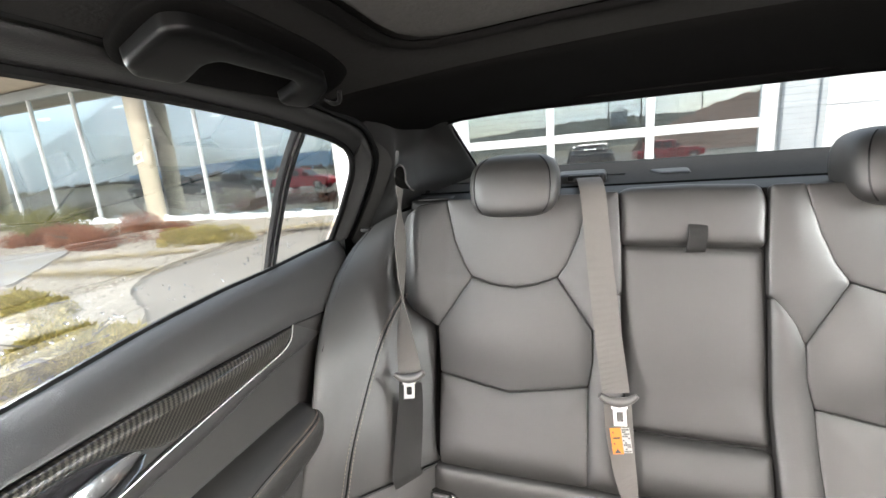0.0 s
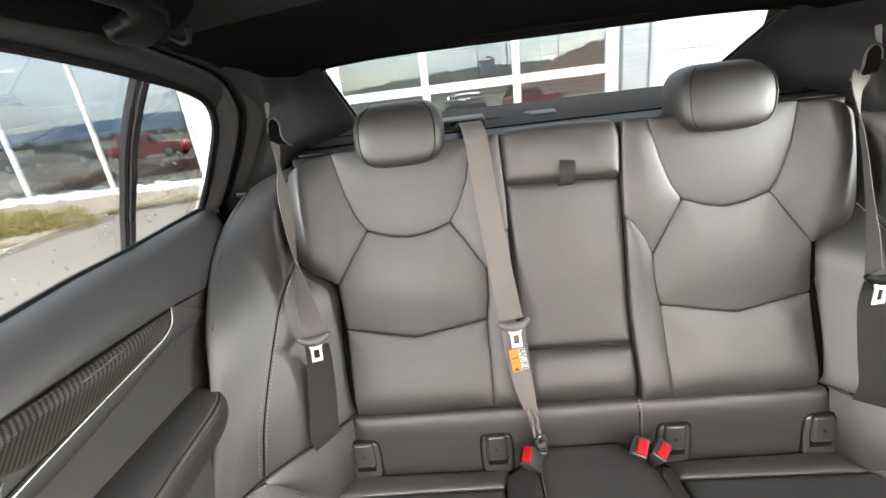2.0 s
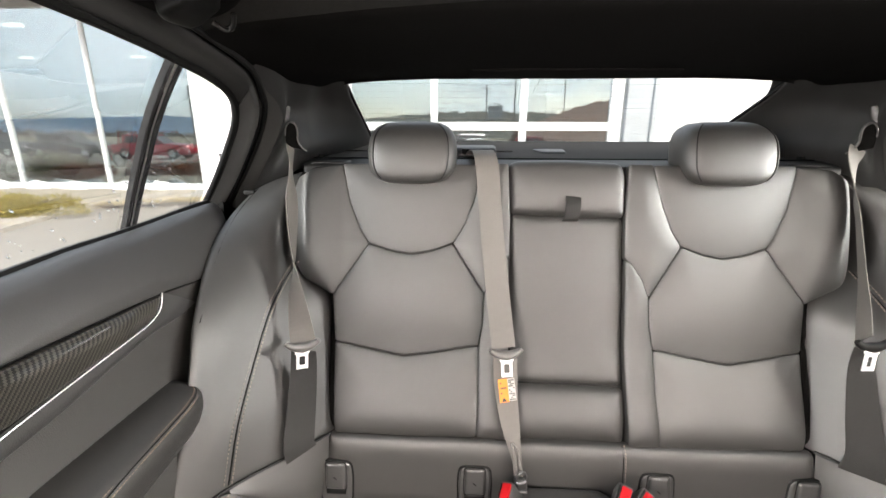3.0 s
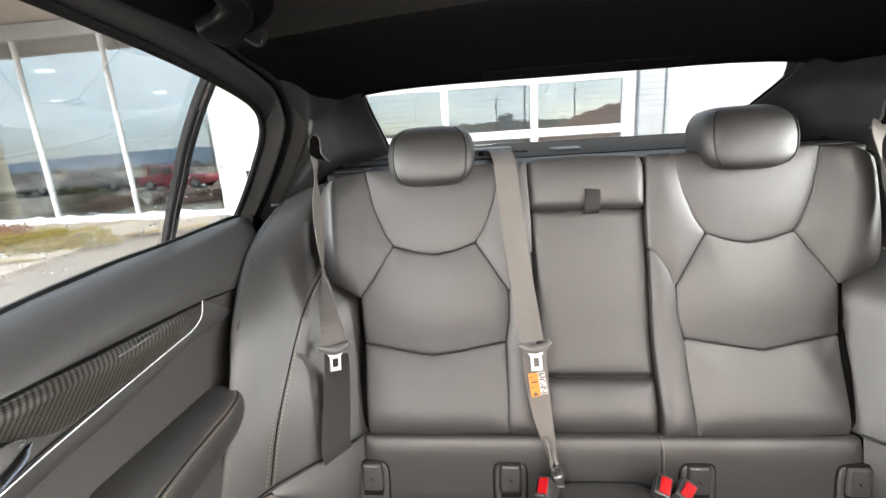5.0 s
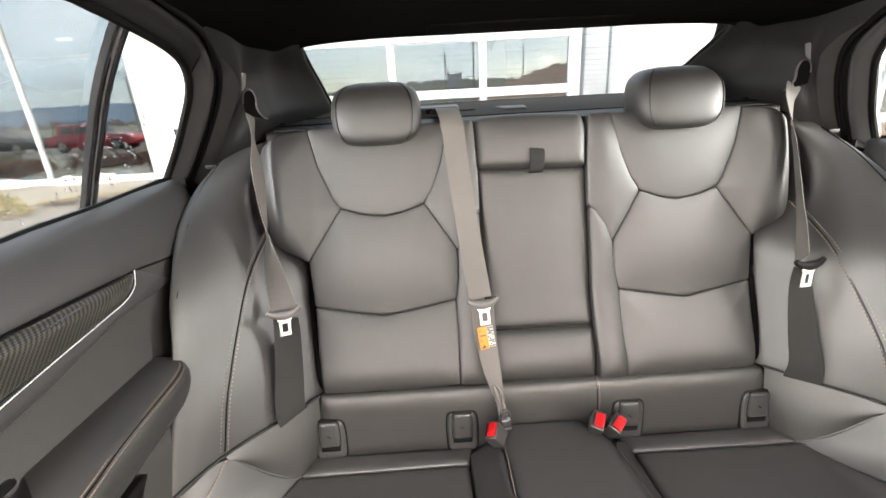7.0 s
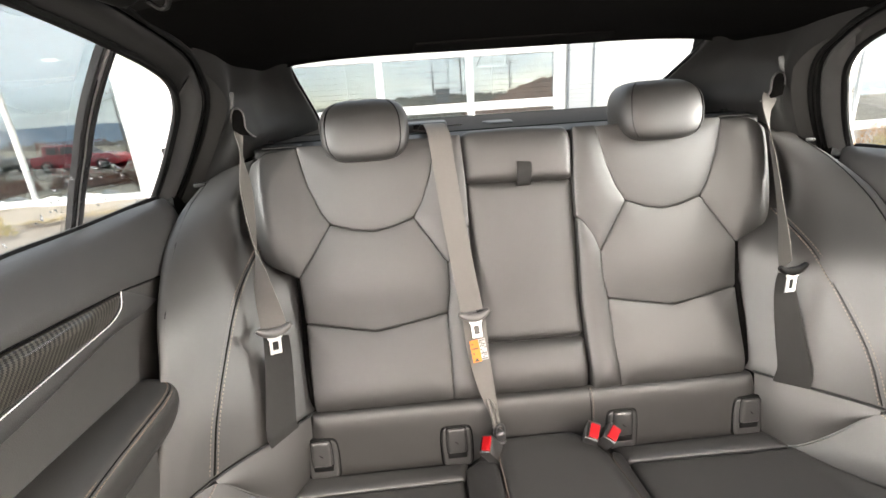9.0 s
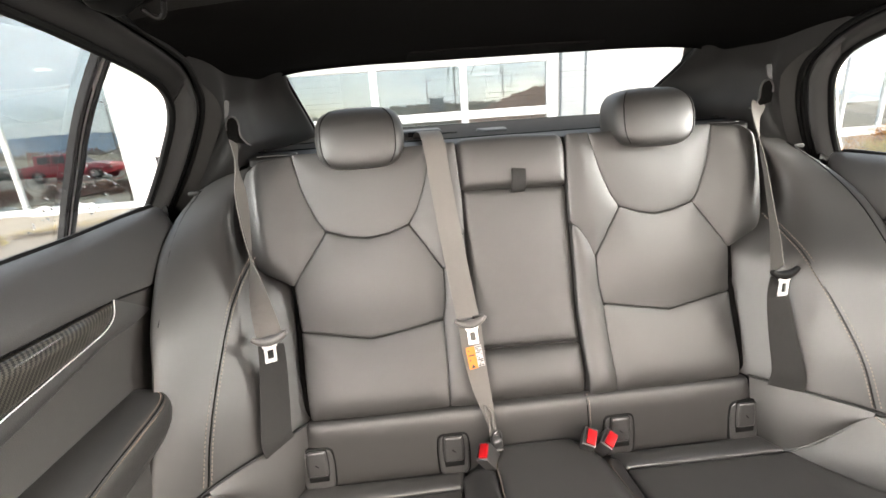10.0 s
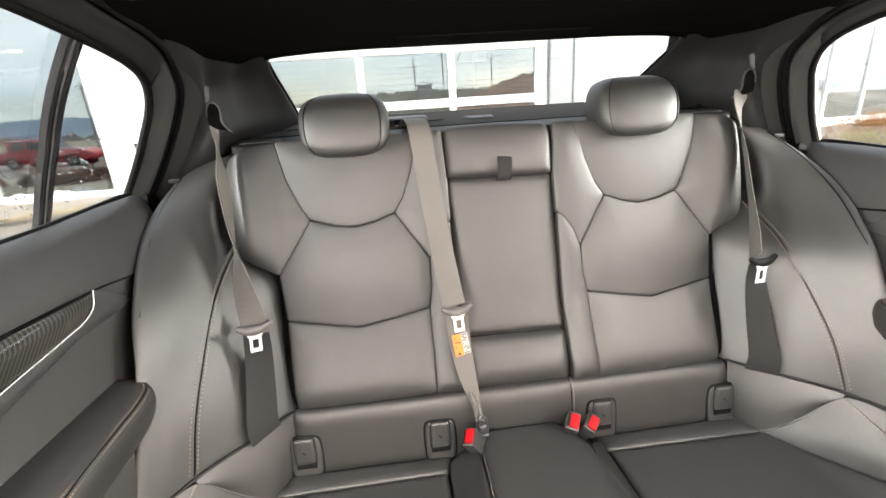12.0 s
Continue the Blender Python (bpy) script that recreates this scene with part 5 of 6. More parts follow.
belt_label()


def buckle(place, lean, spin, label):
    """Buckle with its red press button."""
    ob = thing("belt_buckle", label, "belt buckle", place, "belt buckles")
    m = Matrix.Translation(place) @ pose(0, 0, 0, *lean) @ pose(0, 0, 0, 0, 0, spin)

    def block(name, lo, hi, bevel, material, parent, lab=""):
        bm = bmesh.new()
        box(bm, lo, hi, bevel)
        bm.transform(m)
        return part(name, bm, material, parent, lab)
    block("stalk", (-0.010, -0.007, -0.06), (0.010, 0.007, 0.0), 0.003, SOFT_PLASTIC, ob)
    block("housing", (-0.0185, -0.013, -0.016), (0.0185, 0.013, 0.042), 0.004, SOFT_PLASTIC, ob)
    block("press_button", (-0.0140, -0.0115, 0.030), (0.0140, 0.0060, 0.0460), 0.0025, RED, ob, "red press button")
    block("latch_slot", (-0.0135, 0.0072, 0.0405), (0.0135, 0.0105, 0.0428), 0.0006, RUBBER, ob, "dark latch slot")


buckle((-0.104, -0.050, 0.554), (14, -30, 0), 62, "black belt buckle with a red button between the cushions")
buckle((0.092, -0.046, 0.568), (34, -8, 0), 58, "black belt buckle with a red button beside the middle cushion")
buckle((0.121, -0.050, 0.562), (34, 6, 0), 50, "black belt buckle with a red button beside the middle cushion")


def belt_anchor():
    """Metal-shrouded anchor latch where the middle belt ends."""
    ob = thing("belt_anchor", "dark plastic anchor latch of the middle belt", "belt anchor", (-0.09, -0.03, 0.57))
    bm = bmesh.new()
    box(bm, (-0.101, -0.040, 0.548), (-0.079, -0.018, 0.596), 0.008, pose(0, 0, 0, 10, -8, 15), 3)
    part("housing", bm, ANCHOR, ob, "dark shiny latch housing")
    bm = bmesh.new()
    tube(bm, glide([(-0.101, -0.037, 0.590), (-0.098, -0.039, 0.606), (-0.091, -0.038, 0.612), (-0.084, -0.035, 0.606), (-0.082, -0.032, 0.590)], 14), 0.0032, 8)
    part("loop", bm, ANCHOR, ob, "dark metal loop")
    bm = bmesh.new()
    tube(bm, [(-0.100, -0.041, 0.570), (-0.080, -0.041, 0.571)], 0.0035, 10)
    part("pin", bm, ANCHOR, ob, "metal pin")


belt_anchor()


# ---- plain shell that closes the car ----
def shell():
    bm = bmesh.new()
    box(bm, (-0.74, -2.2, 0.16), (0.74, 1.5, 0.20))
    single("floor", bm, CARPET, "black carpeted car floor", "floor", kind="structure")
    bm = bmesh.new()
    rows = [[(x * w, y, c - (c - e) * abs(x) ** 3) for x in (-1, -0.7, -0.3, 0, 0.3, 0.7, 1)] for y, c, e, w in ((-1.05, 1.42, 1.385, 0.60), (-0.5, 1.435, 1.395, 0.60), (0.0, 1.42, 1.375, 0.58), (0.25, 1.385, 1.350, 0.56))]
    skin(bm, rows, 0.0, 15, 12)
    single("roof_panel", bm, PAINT, "dark painted car roof panel", "car roof", kind="structure")
    for side in (-1, 1):
        bm = bmesh.new()
        prof = [(0.70, 0.18), (0.86, 0.25), (0.90, 0.55), (0.88, 0.85), (0.80, 1.02)]
        rings(bm, [[Vector((side * x, y, z * f)) for x, z in prof] for y, f in ((-2.2, 0.82), (-1.7, 0.92), (-0.9, 0.97), (0.1, 1.0), (0.9, 1.04), (1.5, 1.0))], False, False)
        single("body_side", bm, PAINT, "dark painted car body side", "car body", kind="structure")
        bm = bmesh.new()
        box(bm, (side * 0.66 - 0.05, -0.86, 0.95), (side * 0.66 + 0.05, -0.76, 1.37), 0.02, pose(0, 0, 0, 0, -34 * side, 0))
        single("middle_pillar", bm, SOFT_PLASTIC, "dark middle roof pillar", "pillar", kind="structure")
        bm = bmesh.new()
        tube(bm, [(side * 0.60, -1.05, 1.39), (side * 0.68, -1.45, 1.22), (side * 0.76, -1.85, 1.0)], 0.035, 8)
        single("front_pillar", bm, SOFT_PLASTIC, "dark front roof pillar", "pillar", kind="structure")
        bm = bmesh.new()
        rings(bm, [[Vector((side * 0.60, -1.05, 1.37)), Vector((side * 0.58, -0.84, 1.37))], [Vector((side * 0.78, -1.85, 1.0)), Vector((side * 0.78, -0.84, 1.0))]], False, False)
        single("front_side_glass", bm, CLEAR_GLASS, "clear front door glass", "window", kind="structure", smooth=False)
        bm = bmesh.new()
        rings(bm, [[Vector((side * x, y + d, z)) for x, z, d in ((a, b, 0.0), (0.84, 0.98, e))] for y, a, b, e in ((0.215, 0.575, 1.350, 0.26), (0.30, 0.56, 1.335, 0.24), (0.62, 0.58, 1.19, 0.1), (1.0, 0.66, 1.09, 0.0))], False, False)
        single("quarter_panel", bm, PAINT, "dark painted rear quarter panel", "car body", kind="structure")
    bm = bmesh.new()
    rings(bm, [[Vector((x, y, z)) for x in (-0.60 - 0.2 * f, 0, 0.60 + 0.2 * f)] for y, z, f in ((-1.05, 1.40, 0), (-1.45, 1.23, 0.4), (-1.9, 1.0, 0.9))], False, False)
    single("windscreen", bm, CLEAR_GLASS, "clear front windscreen", "window", kind="structure")
    bm = bmesh.new()
    rings(bm, [[Vector((x, y, z)) for x in (-0.8, 0, 0.8)] for y, z in ((-1.55, 0.95), (-1.9, 1.0), (-2.2, 0.9), (-2.25, 0.2))], False, False)
    rings(bm, [[Vector((x, y, z)) for x in (-0.8, 0, 0.8)] for y, z in ((-1.55, 0.95), (-1.5, 0.7), (-1.6, 0.2))], False, False)
    single("dashboard", bm, SOFT_PLASTIC, "plain dark dashboard", "dashboard", kind="structure")
    bm = bmesh.new()
    rings(bm, [[Vector((x, y, z)) for x in (-0.82, -0.4, 0, 0.4, 0.82)] for y, z in ((0.62, 1.20), (0.72, 1.13), (0.9, 1.10), (1.4, 1.06), (1.5, 0.9), (1.52, 0.2))], False, False)
    single("boot_lid", bm, PAINT, "dark painted boot lid", "car body", kind="structure")


shell()

def front_seat(side):
    """Back of an unseen front seat with its head restraint, placed and sized to shade the windscreen's light."""
    y0 = -0.02 if side < 0 else -0.12
    seat = thing("front_seat", "black leather front seat, unseen, added to block light", "car seat", (side * 0.40, -1.0 + y0, 0.2), "front seats")
    bm = bmesh.new()
    skin(bm, [[(side * 0.40 + x * w, y + y0 + 0.03 * x * x, z) for x in (-1, -0.6, 0, 0.6, 1)] for y, z, w in ((-0.98, 0.42, 0.22), (-0.97, 0.6, 0.25), (-1.01, 0.80, 0.24), (-1.04, 0.96, 0.22), (-1.06, 1.075, 0.17))], 0.09, 9, 14)
    part("backrest", bm, LEATHER, seat)
    bm = bmesh.new()
    box(bm, (side * 0.40 - 0.24, -1.52 + y0, 0.24), (side * 0.40 + 0.24, -1.04 + y0, 0.5), 0.05)
    part("cushion", bm, LEATHER, seat)
    bm = bmesh.new()
    box(bm, (side * 0.40 - 0.125, -1.12 + y0, 1.10), (side * 0.40 + 0.125, -1.03 + y0, 1.27), 0.04, None, 4)
    part("head_restraint", bm, LEATHER, seat)


for side in (-1, 1):
    front_seat(side)

# ---- outside ----
ASPHALT = mat("worn_asphalt", (0.28, 0.245, 0.205), 0.9, 0, 60, 0.22, 0.4, 90, 0.3, 0.6, 0.18)
CONCRETE = mat("pale_concrete", (0.36, 0.34, 0.31), 0.9, 0, 30, 0.12, 0.25, 60, 0.3, 0.8, 0.12)
GRAVEL_BED = mat("pale_gravel", (0.42, 0.37, 0.30), 0.95, 0, 25, 0.3, 0.6, 40, 0.2, 1.2, 0.14)
STRAW = mat("dry_grass", (0.45, 0.36, 0.20), 0.95, 0, 30, 0.3, 0.5, 60, 0.2)
WHITE_PAINT = mat("white_painted_metal", (0.80, 0.81, 0.82), 0.45, 0, 8, 0.02, spec=0.4, big=0.5, big_vary=0.03)
WHITE_WALL = mat("white_wall_panel", (0.80, 0.80, 0.80), 0.6, 0, 6, 0.02, spec=0.3, big=0.4, big_vary=0.03)
GREY_PANEL = mat("grey_metal_panel", (0.33, 0.35, 0.36), 0.5, 0, 6, 0.03)
# White pilaster and downpipe, with their shading put into a grey base.
SHADED_WHITE = mat("shaded_white_metal", (0.42, 0.45, 0.47), 0.5, 0, 6, 0.03)
SOFFIT = mat("tan_soffit", (0.40, 0.33, 0.27), 0.7, 0, 6, 0.06)
COLUMN = mat("cream_column_paint", (0.52, 0.46, 0.35), 0.6, 0, 8, 0.04)
SNOW = mat("old_snow", (0.82, 0.84, 0.86), 0.8, 0, 30, 0.06, 0.4, 60)
FACADE_GLASS = glass("coated_facade_glass", (0.50, 0.57, 0.57), 0.6, 0.0, 0.36, (0.86, 0.95, 0.97))
PALE_GLASS = glass("pale_facade_glass", (0.70, 0.74, 0.73), 0.4, 0.0, 0.12)
# Red earth, its colour lifted to carry the haze over its shaded face.
EARTH = mat("hazed_red_earth", (0.48, 0.29, 0.21), 0.95, 0, 1.5, 0.25, big=0.1, big_vary=0.2)
FAR_TREES = mat("bare_far_trees", (0.13, 0.11, 0.085), 0.95, 0, 1.0, 0.3)
# Distance haze on the wooded hills is painted in as blue.
FAR_HILL = mat("hazed_far_hill", (0.34, 0.46, 0.58), 0.95, 0, 0.05, 0.15)
FIELD = mat("winter_field", (0.30, 0.25, 0.17), 0.95, 0, 2.0, 0.2, big=0.1, big_vary=0.2)
RED_PAINT = mat("red_car_paint", (0.42, 0.015, 0.03), 0.25, 0.1, 10, 0.03)
DARK_PAINT = mat("dark_teal_car_paint", (0.02, 0.035, 0.04), 0.2, 0.2, 10, 0.03)
ROOM_FLOOR = mat("pale_floor_tiles", (0.42, 0.41, 0.39), 0.3, 0, 6, 0.06)
ROOM_WALL = mat("pale_room_wall", (0.55, 0.55, 0.53), 0.8, 0, 6, 0.05)
LAMP = glowing("ceiling_lamp_glow", (1.0, 0.93, 0.75), 0.8)

FY = 9.0


def flat(name, lo, hi, z, material, label, category, n=2):
    bm = bmesh.new()
    rings(bm, [[Vector((lo[0] + (hi[0] - lo[0]) * i / n, lo[1] + (hi[1] - lo[1]) * j / n, z)) for i in range(n + 1)] for j in range(n + 1)], False, False)
    return single(name, bm, material, label, category, kind="structure")


flat("ground", (-900, -900), (900, 900), 0.0, ASPHALT, "worn pale grey asphalt yard", "ground", 4)


def slab(name, corners, z0, z1, material, label, category, radius=0.5, kind="structure"):
    rim = outline(corners, radius, 0.4)
    bm = bmesh.new()
    lower, upper = [(q[0], q[1], z0) for q in rim], [(q[0], q[1], z1) for q in rim]
    rings(bm, [lower, upper])
    return single(name, bm, material, label, category, kind=kind, smooth=False)


BED = [(-4.1, 0.3), (-3.75, 1.5), (-4.1, 1.9), (-5.3, 2.5), (-6.0, 3.4), (-6.4, 4.6), (-6.9, 6.2), (-6.4, 7.6), (-6.3, 8.8), (-30, 8.8), (-30, 0.3)]
slab("planting_bed", BED, -0.02, 0.06, GRAVEL_BED, "planting bed of pale gravel", "planting bed", 0.8)


slab("paving_strip", [(-30, 8.0), (-6.3, 8.0), (-2.0, 8.2), (8, 8.2), (8, 8.95), (-30, 8.95)], -0.02, 0.05, CONCRETE, "pale concrete strip along the building", "paving", 0.1)
slab("pale_slab", [(-9.74, 4.48), (-7.28, 2.37), (-8.6, 1.6), (-12.2, 3.3)], 0.05, 0.10, CONCRETE, "pale stone slab lying in the bed", "stone slab", 0.2, kind="")


def straw(x0, y0, x1, y1, wide, seed):
    """A strip of flattened dry grass blades."""
    rng = np.random.default_rng(seed)
    verts, faces = [], []
    for k in range(1500):
        f = rng.uniform(0, 1)
        c = np.array([x0 + (x1 - x0) * f + rng.normal() * 0.06, y0 + (y1 - y0) * f + rng.normal() * wide * (0.4 + abs(math.sin(f * 9 + seed))), 0.065 + abs(rng.normal()) * 0.015])
        w = rng.uniform(0, 6.28)
        d = np.array([math.cos(w), math.sin(w), rng.uniform(0, 0.3)]) * rng.uniform(0.08, 0.2)
        n = np.array([-math.sin(w), math.cos(w), 0]) * 0.006
        i = len(verts)
        verts += [tuple(c - n), tuple(c + d), tuple(c + n)]
        faces.append((i, i + 1, i + 2))
    me = bpy.data.meshes.new("dry_grass")
    me.from_pydata(verts, [], faces)
    me.materials.append(STRAW)
    tagged(new("dry_grass", me), "flattened dry yellow grass in the gravel", "dry grass", kind="stuff")


straw(-9.4, 3.4, -6.5, 4.5, 0.12, 1)
straw(-8.6, 2.8, -5.9, 3.2, 0.10, 2)
straw(-6.8, 6.4, -5.2, 7.2, 0.15, 3)


def gravel():
    """Loose stones on the bed."""
    rng = np.random.default_rng(5)
    verts, faces = [], []
    poly = [tuple(c) for c in BED]
    base = [(1, 0, 0), (-1, 0, 0), (0, 1, 0), (0, -1, 0), (0, 0, 1), (0, 0, -1)]
    tri = [(0, 2, 4), (2, 1, 4), (1, 3, 4), (3, 0, 4), (2, 0, 5), (1, 2, 5), (3, 1, 5), (0, 3, 5)]
    while len(faces) < 26000:
        x, y = rng.uniform(-12, -3.6), rng.uniform(0.4, 6.0)
        if not inside((x, y), poly):
            continue
        s = rng.uniform(0.012, 0.035)
        k = len(verts)
        c = rng.uniform(0.6, 1.2, 3) * s
        w = rng.uniform(0, 6.28)
        for p in base:
            verts.append((x + (p[0] * math.cos(w) - p[1] * math.sin(w)) * c[0], y + (p[0] * math.sin(w) + p[1] * math.cos(w)) * c[1], 0.065 + p[2] * c[2] * 0.6))
        faces += [tuple(k + i for i in t) for t in tri]
    me = bpy.data.meshes.new("gravel")
    me.from_pydata(verts, [], faces)
    me.materials.append(GRAVEL_STONE)
    tagged(new("gravel", me), "loose pale gravel stones on the bed", "gravel", kind="stuff")


def island(name, colours, rough=0.9):
    """Colour that differs from piece to piece of one mesh."""
    m = mat(name, colours[0], rough, 0, 30, 0.1)
    t = m.node_tree
    geo, ramp = t.nodes.new("ShaderNodeNewGeometry"), t.nodes.new("ShaderNodeValToRGB")
    ramp.color_ramp.elements[0].color, ramp.color_ramp.elements[1].color = (*colours[0], 1), (*colours[1], 1)
    t.links.new(geo.outputs["Random Per Island"], ramp.inputs[0])
    t.links.new(ramp.outputs[0], t.nodes["Principled BSDF"].inputs["Base Color"])
    return m


GRAVEL_STONE = island("gravel_stone", ((0.26, 0.22, 0.17), (0.58, 0.53, 0.46)))
gravel()


def shrub(place, size, colours, label, seed, count=1500, kind_name="shrub"):
    """Low mound: twigs with many small leaf blades, uneven outline."""
    rng = np.random.default_rng(seed)
    ob = thing(kind_name, label, "shrub", place)
    bm = bmesh.new()
    for k in range(9):
        w = rng.uniform(0, 6.28)
        r = rng.uniform(0.3, 0.8)
        tip = Vector((math.cos(w) * size[0] * r, math.sin(w) * size[1] * r, size[2] * rng.uniform(0.5, 0.9))) + Vector(place)
        tube(bm, [Vector(place), (Vector(place) + tip) / 2 + Vector((0, 0, 0.05)), tip], [0.02, 0.012, 0.004], 5)
    part("twigs", bm, FAR_TREES, ob)
    verts, faces = [], []
    lumps = [(rng.uniform(0, 6.28), rng.uniform(0.0, 0.75), rng.uniform(0.35, 0.65)) for _ in range(11)]
    for k in range(count * 4):
        w0, r0, s0 = lumps[rng.integers(len(lumps))]
        d = rng.normal(size=3)
        d /= np.linalg.norm(d)
        d[2] = abs(d[2])
        rad = s0 * rng.uniform(0.6, 1.08)
        c = np.array([(math.cos(w0) * r0 + d[0] * rad * 0.6) * size[0], (math.sin(w0) * r0 + d[1] * rad * 0.6) * size[1], d[2] * rad * 1.5 * size[2]])
        a = rng.normal(size=3) + d * 1.2
        a /= np.linalg.norm(a)
        b = np.cross(a, rng.normal(size=3))
        b /= np.linalg.norm(b)
        length, width = rng.uniform(0.03, 0.075), rng.uniform(0.004, 0.009)
        i = len(verts)
        verts += [tuple(c - b * width), tuple(c + a * length * 0.6 - b * width * 0.7), tuple(c + a * length), tuple(c + b * width)]
        faces.append((i, i + 1, i + 2, i + 3))
    me = bpy.data.meshes.new("crown")
    me.from_pydata(verts, [], faces)
    me.materials.append(colours)
    crown = new("crown", me)
    crown.parent = ob
    return ob


OLIVE = island("olive_foliage", ((0.17, 0.145, 0.03), (0.46, 0.36, 0.10)))
GREEN = island("green_foliage", ((0.07, 0.085, 0.02), (0.22, 0.21, 0.06)))
RUSSET = island("russet_foliage", ((0.14, 0.05, 0.03), (0.36, 0.16, 0.09)))
AMBER = island("amber_foliage", ((0.22, 0.09, 0.02), (0.55, 0.27, 0.07)))
shrub((-13.3, 6.0, 0.05), (1.5, 0.8, 0.85), GREEN, "dense green shrub in the gravel bed", 1, 3600)
shrub((-19.5, 7.6, 0.05), (2.0, 0.8, 0.8), GREEN, "dense green shrub by the showroom glass", 14, 2400)
shrub((-9.9, 5.0, 0.05), (1.7, 0.75, 0.50), RUSSET, "low red-brown shrub in the gravel bed", 2, 4200)
shrub((-12.4, 5.5, 0.05), (1.3, 0.8, 0.45), RUSSET, "low red-brown shrub in the gravel bed", 3, 2600)
shrub((-11.5, 7.1, 0.05), (0.8, 0.5, 0.50), RUSSET, "small red-brown shrub near the building", 4, 1400)
shrub((-8.2, 5.5, 0.05), (0.55, 0.5, 0.48), RUSSET, "small red-brown shrub beside a juniper", 5, 1400)
shrub((-7.3, 5.35, 0.05), (1.15, 0.62, 0.34), OLIVE, "low olive juniper in the gravel bed", 6, 4200)
shrub((-5.35, 1.62, 0.05), (0.95, 0.36, 0.26), OLIVE, "low olive juniper in the gravel bed", 7, 2600)
shrub((-3.62, 1.02, 0.05), (0.62, 0.62, 0.26), OLIVE, "low olive juniper beside the car", 8, 4200)
shrub((-3.75, 0.30, 0.05), (0.7, 0.45, 0.26), OLIVE, "low olive juniper beside the car", 12, 3600)
shrub((10.9, 8.3, 0.0), (1.5, 0.9, 0.80), AMBER, "amber autumn shrub by the far window", 10, 2600)
shrub((9.9, 7.5, 0.0), (1.2, 0.6, 0.40), OLIVE, "low olive juniper by the far window", 11, 2200)


def wall_box(bm, x0, x1, z0, z1, y0=FY, y1=FY + 0.25, bevel=0.0):
    return box(bm, (x0, y0, z0), (x1, y1, z1), bevel)


def facade():
    b = thing("building", "white dealership building with a glass showroom front", "building", (0, FY, 0), kind="structure")
    # glazed showroom front
    posts = [-8.78, -11.0, -13.5, -16.05, -18.3] + [-20.4 - 2.2 * k for k in range(5)]
    for x in posts + [-6.42]:
        bm = bmesh.new()
        wall_box(bm, x - 0.03, x + 0.03, 0.18, 4.35, FY - 0.06, FY + 0.06, 0.008)
        part("mullion", bm, WHITE_PAINT, b, "white window mullion")
    edges = [-6.42] + posts
    for x1, x0 in zip(edges, edges[1:]):
        bm = bmesh.new()
        rings(bm, [[Vector((x0 + 0.045, FY, z)), Vector((x1 - 0.045, FY, z))] for z in (0.18, 4.35)], False, False)
        part("pane", bm, FACADE_GLASS, b, "coated glass pane", smooth=False)
    bm = bmesh.new()
    wall_box(bm, -30, -6.37, 0.0, 0.18, FY - 0.10, FY + 0.12, 0.01)
    part("sill", bm, WHITE_PAINT, b, "white base rail")
    bm = bmesh.new()
    wall_box(bm, -30, -6.0, 4.35, 4.68, FY - 0.10, FY + 0.3, 0.01)
    part("fascia", bm, GREY_PANEL, b, "grey metal fascia")
    bm = bmesh.new()
    box(bm, (-30, FY - 2.4, 4.72), (-6.0, FY + 0.3, 4.85))
    part("soffit", bm, SOFFIT, b, "tan canopy soffit")
    bm = bmesh.new()
    box(bm, (-30, FY - 2.5, 4.70), (-6.0, FY - 2.4, 5.6))
    part("canopy_edge", bm, WHITE_WALL, b, "white canopy edge")
    for x in (-12.85, -22.2):
        bm = bmesh.new()
        tube(bm, [(x, FY - 0.35, 0.05), (x, FY - 0.35, 4.74)], 0.25, 28)
        part("column", bm, COLUMN, b, "cream painted round column")
    # solid white wall, in panels with open joints
    for x0, x1 in ((-6.37, -2.90), (3.93, 7.4)):
        for z0, z1 in ((0.0, 1.69), (1.71, 3.6), (3.62, 5.6)):
            bm = bmesh.new()
            wall_box(bm, x0, x1, z0, z1, FY, FY + 0.3, 0.006)
            part("wall_panel", bm, WHITE_WALL, b, "white wall panel", smooth=False)
        bm = bmesh.new()
        wall_box(bm, x0 + 0.02, x1 - 0.02, 0.0, 5.5, FY + 0.02, FY + 0.28)
        part("joint_backing", bm, GREY_PANEL, b, smooth=False)
    # glazed roller doors
    cols = [(-2.90, -2.76), (-0.99, -0.83), (0.985, 1.145), (2.94, 3.20)]
    for k, (x0, x1) in enumerate(cols):
        bm = bmesh.new()
        wall_box(bm, x0, x1, 0.0, 3.2, FY - 0.03, FY + 0.10, 0.008)
        part("door_stile", bm, WHITE_PAINT, b, "white door stile")
    rails = [(0.0, 0.30), (1.42, 1.605), (2.54, 2.78)]
    for z0, z1 in rails:
        for (a0, a1), (b0, b1) in zip(cols, cols[1:]):
            bm = bmesh.new()
            wall_box(bm, a1, b0, z0, z1, FY - 0.015, FY + 0.08, 0.006)
            part("door_rail", bm, WHITE_PAINT, b, "white door rail")
    for z0, z1 in ((0.30, 1.42), (1.605, 2.54)):
        for (a0, a1), (b0, b1) in zip(cols, cols[1:]):
            bm = bmesh.new()
            rings(bm, [[Vector((a1, FY + 0.03, z)), Vector((b0, FY + 0.03, z))] for z in (z0, z1)], False, False)
            part("pane", bm, FACADE_GLASS, b, "coated glass pane", smooth=False)
    bm = bmesh.new()
    wall_box(bm, -2.90, 3.93, 2.78, 5.6, FY, FY + 0.3, 0.006)
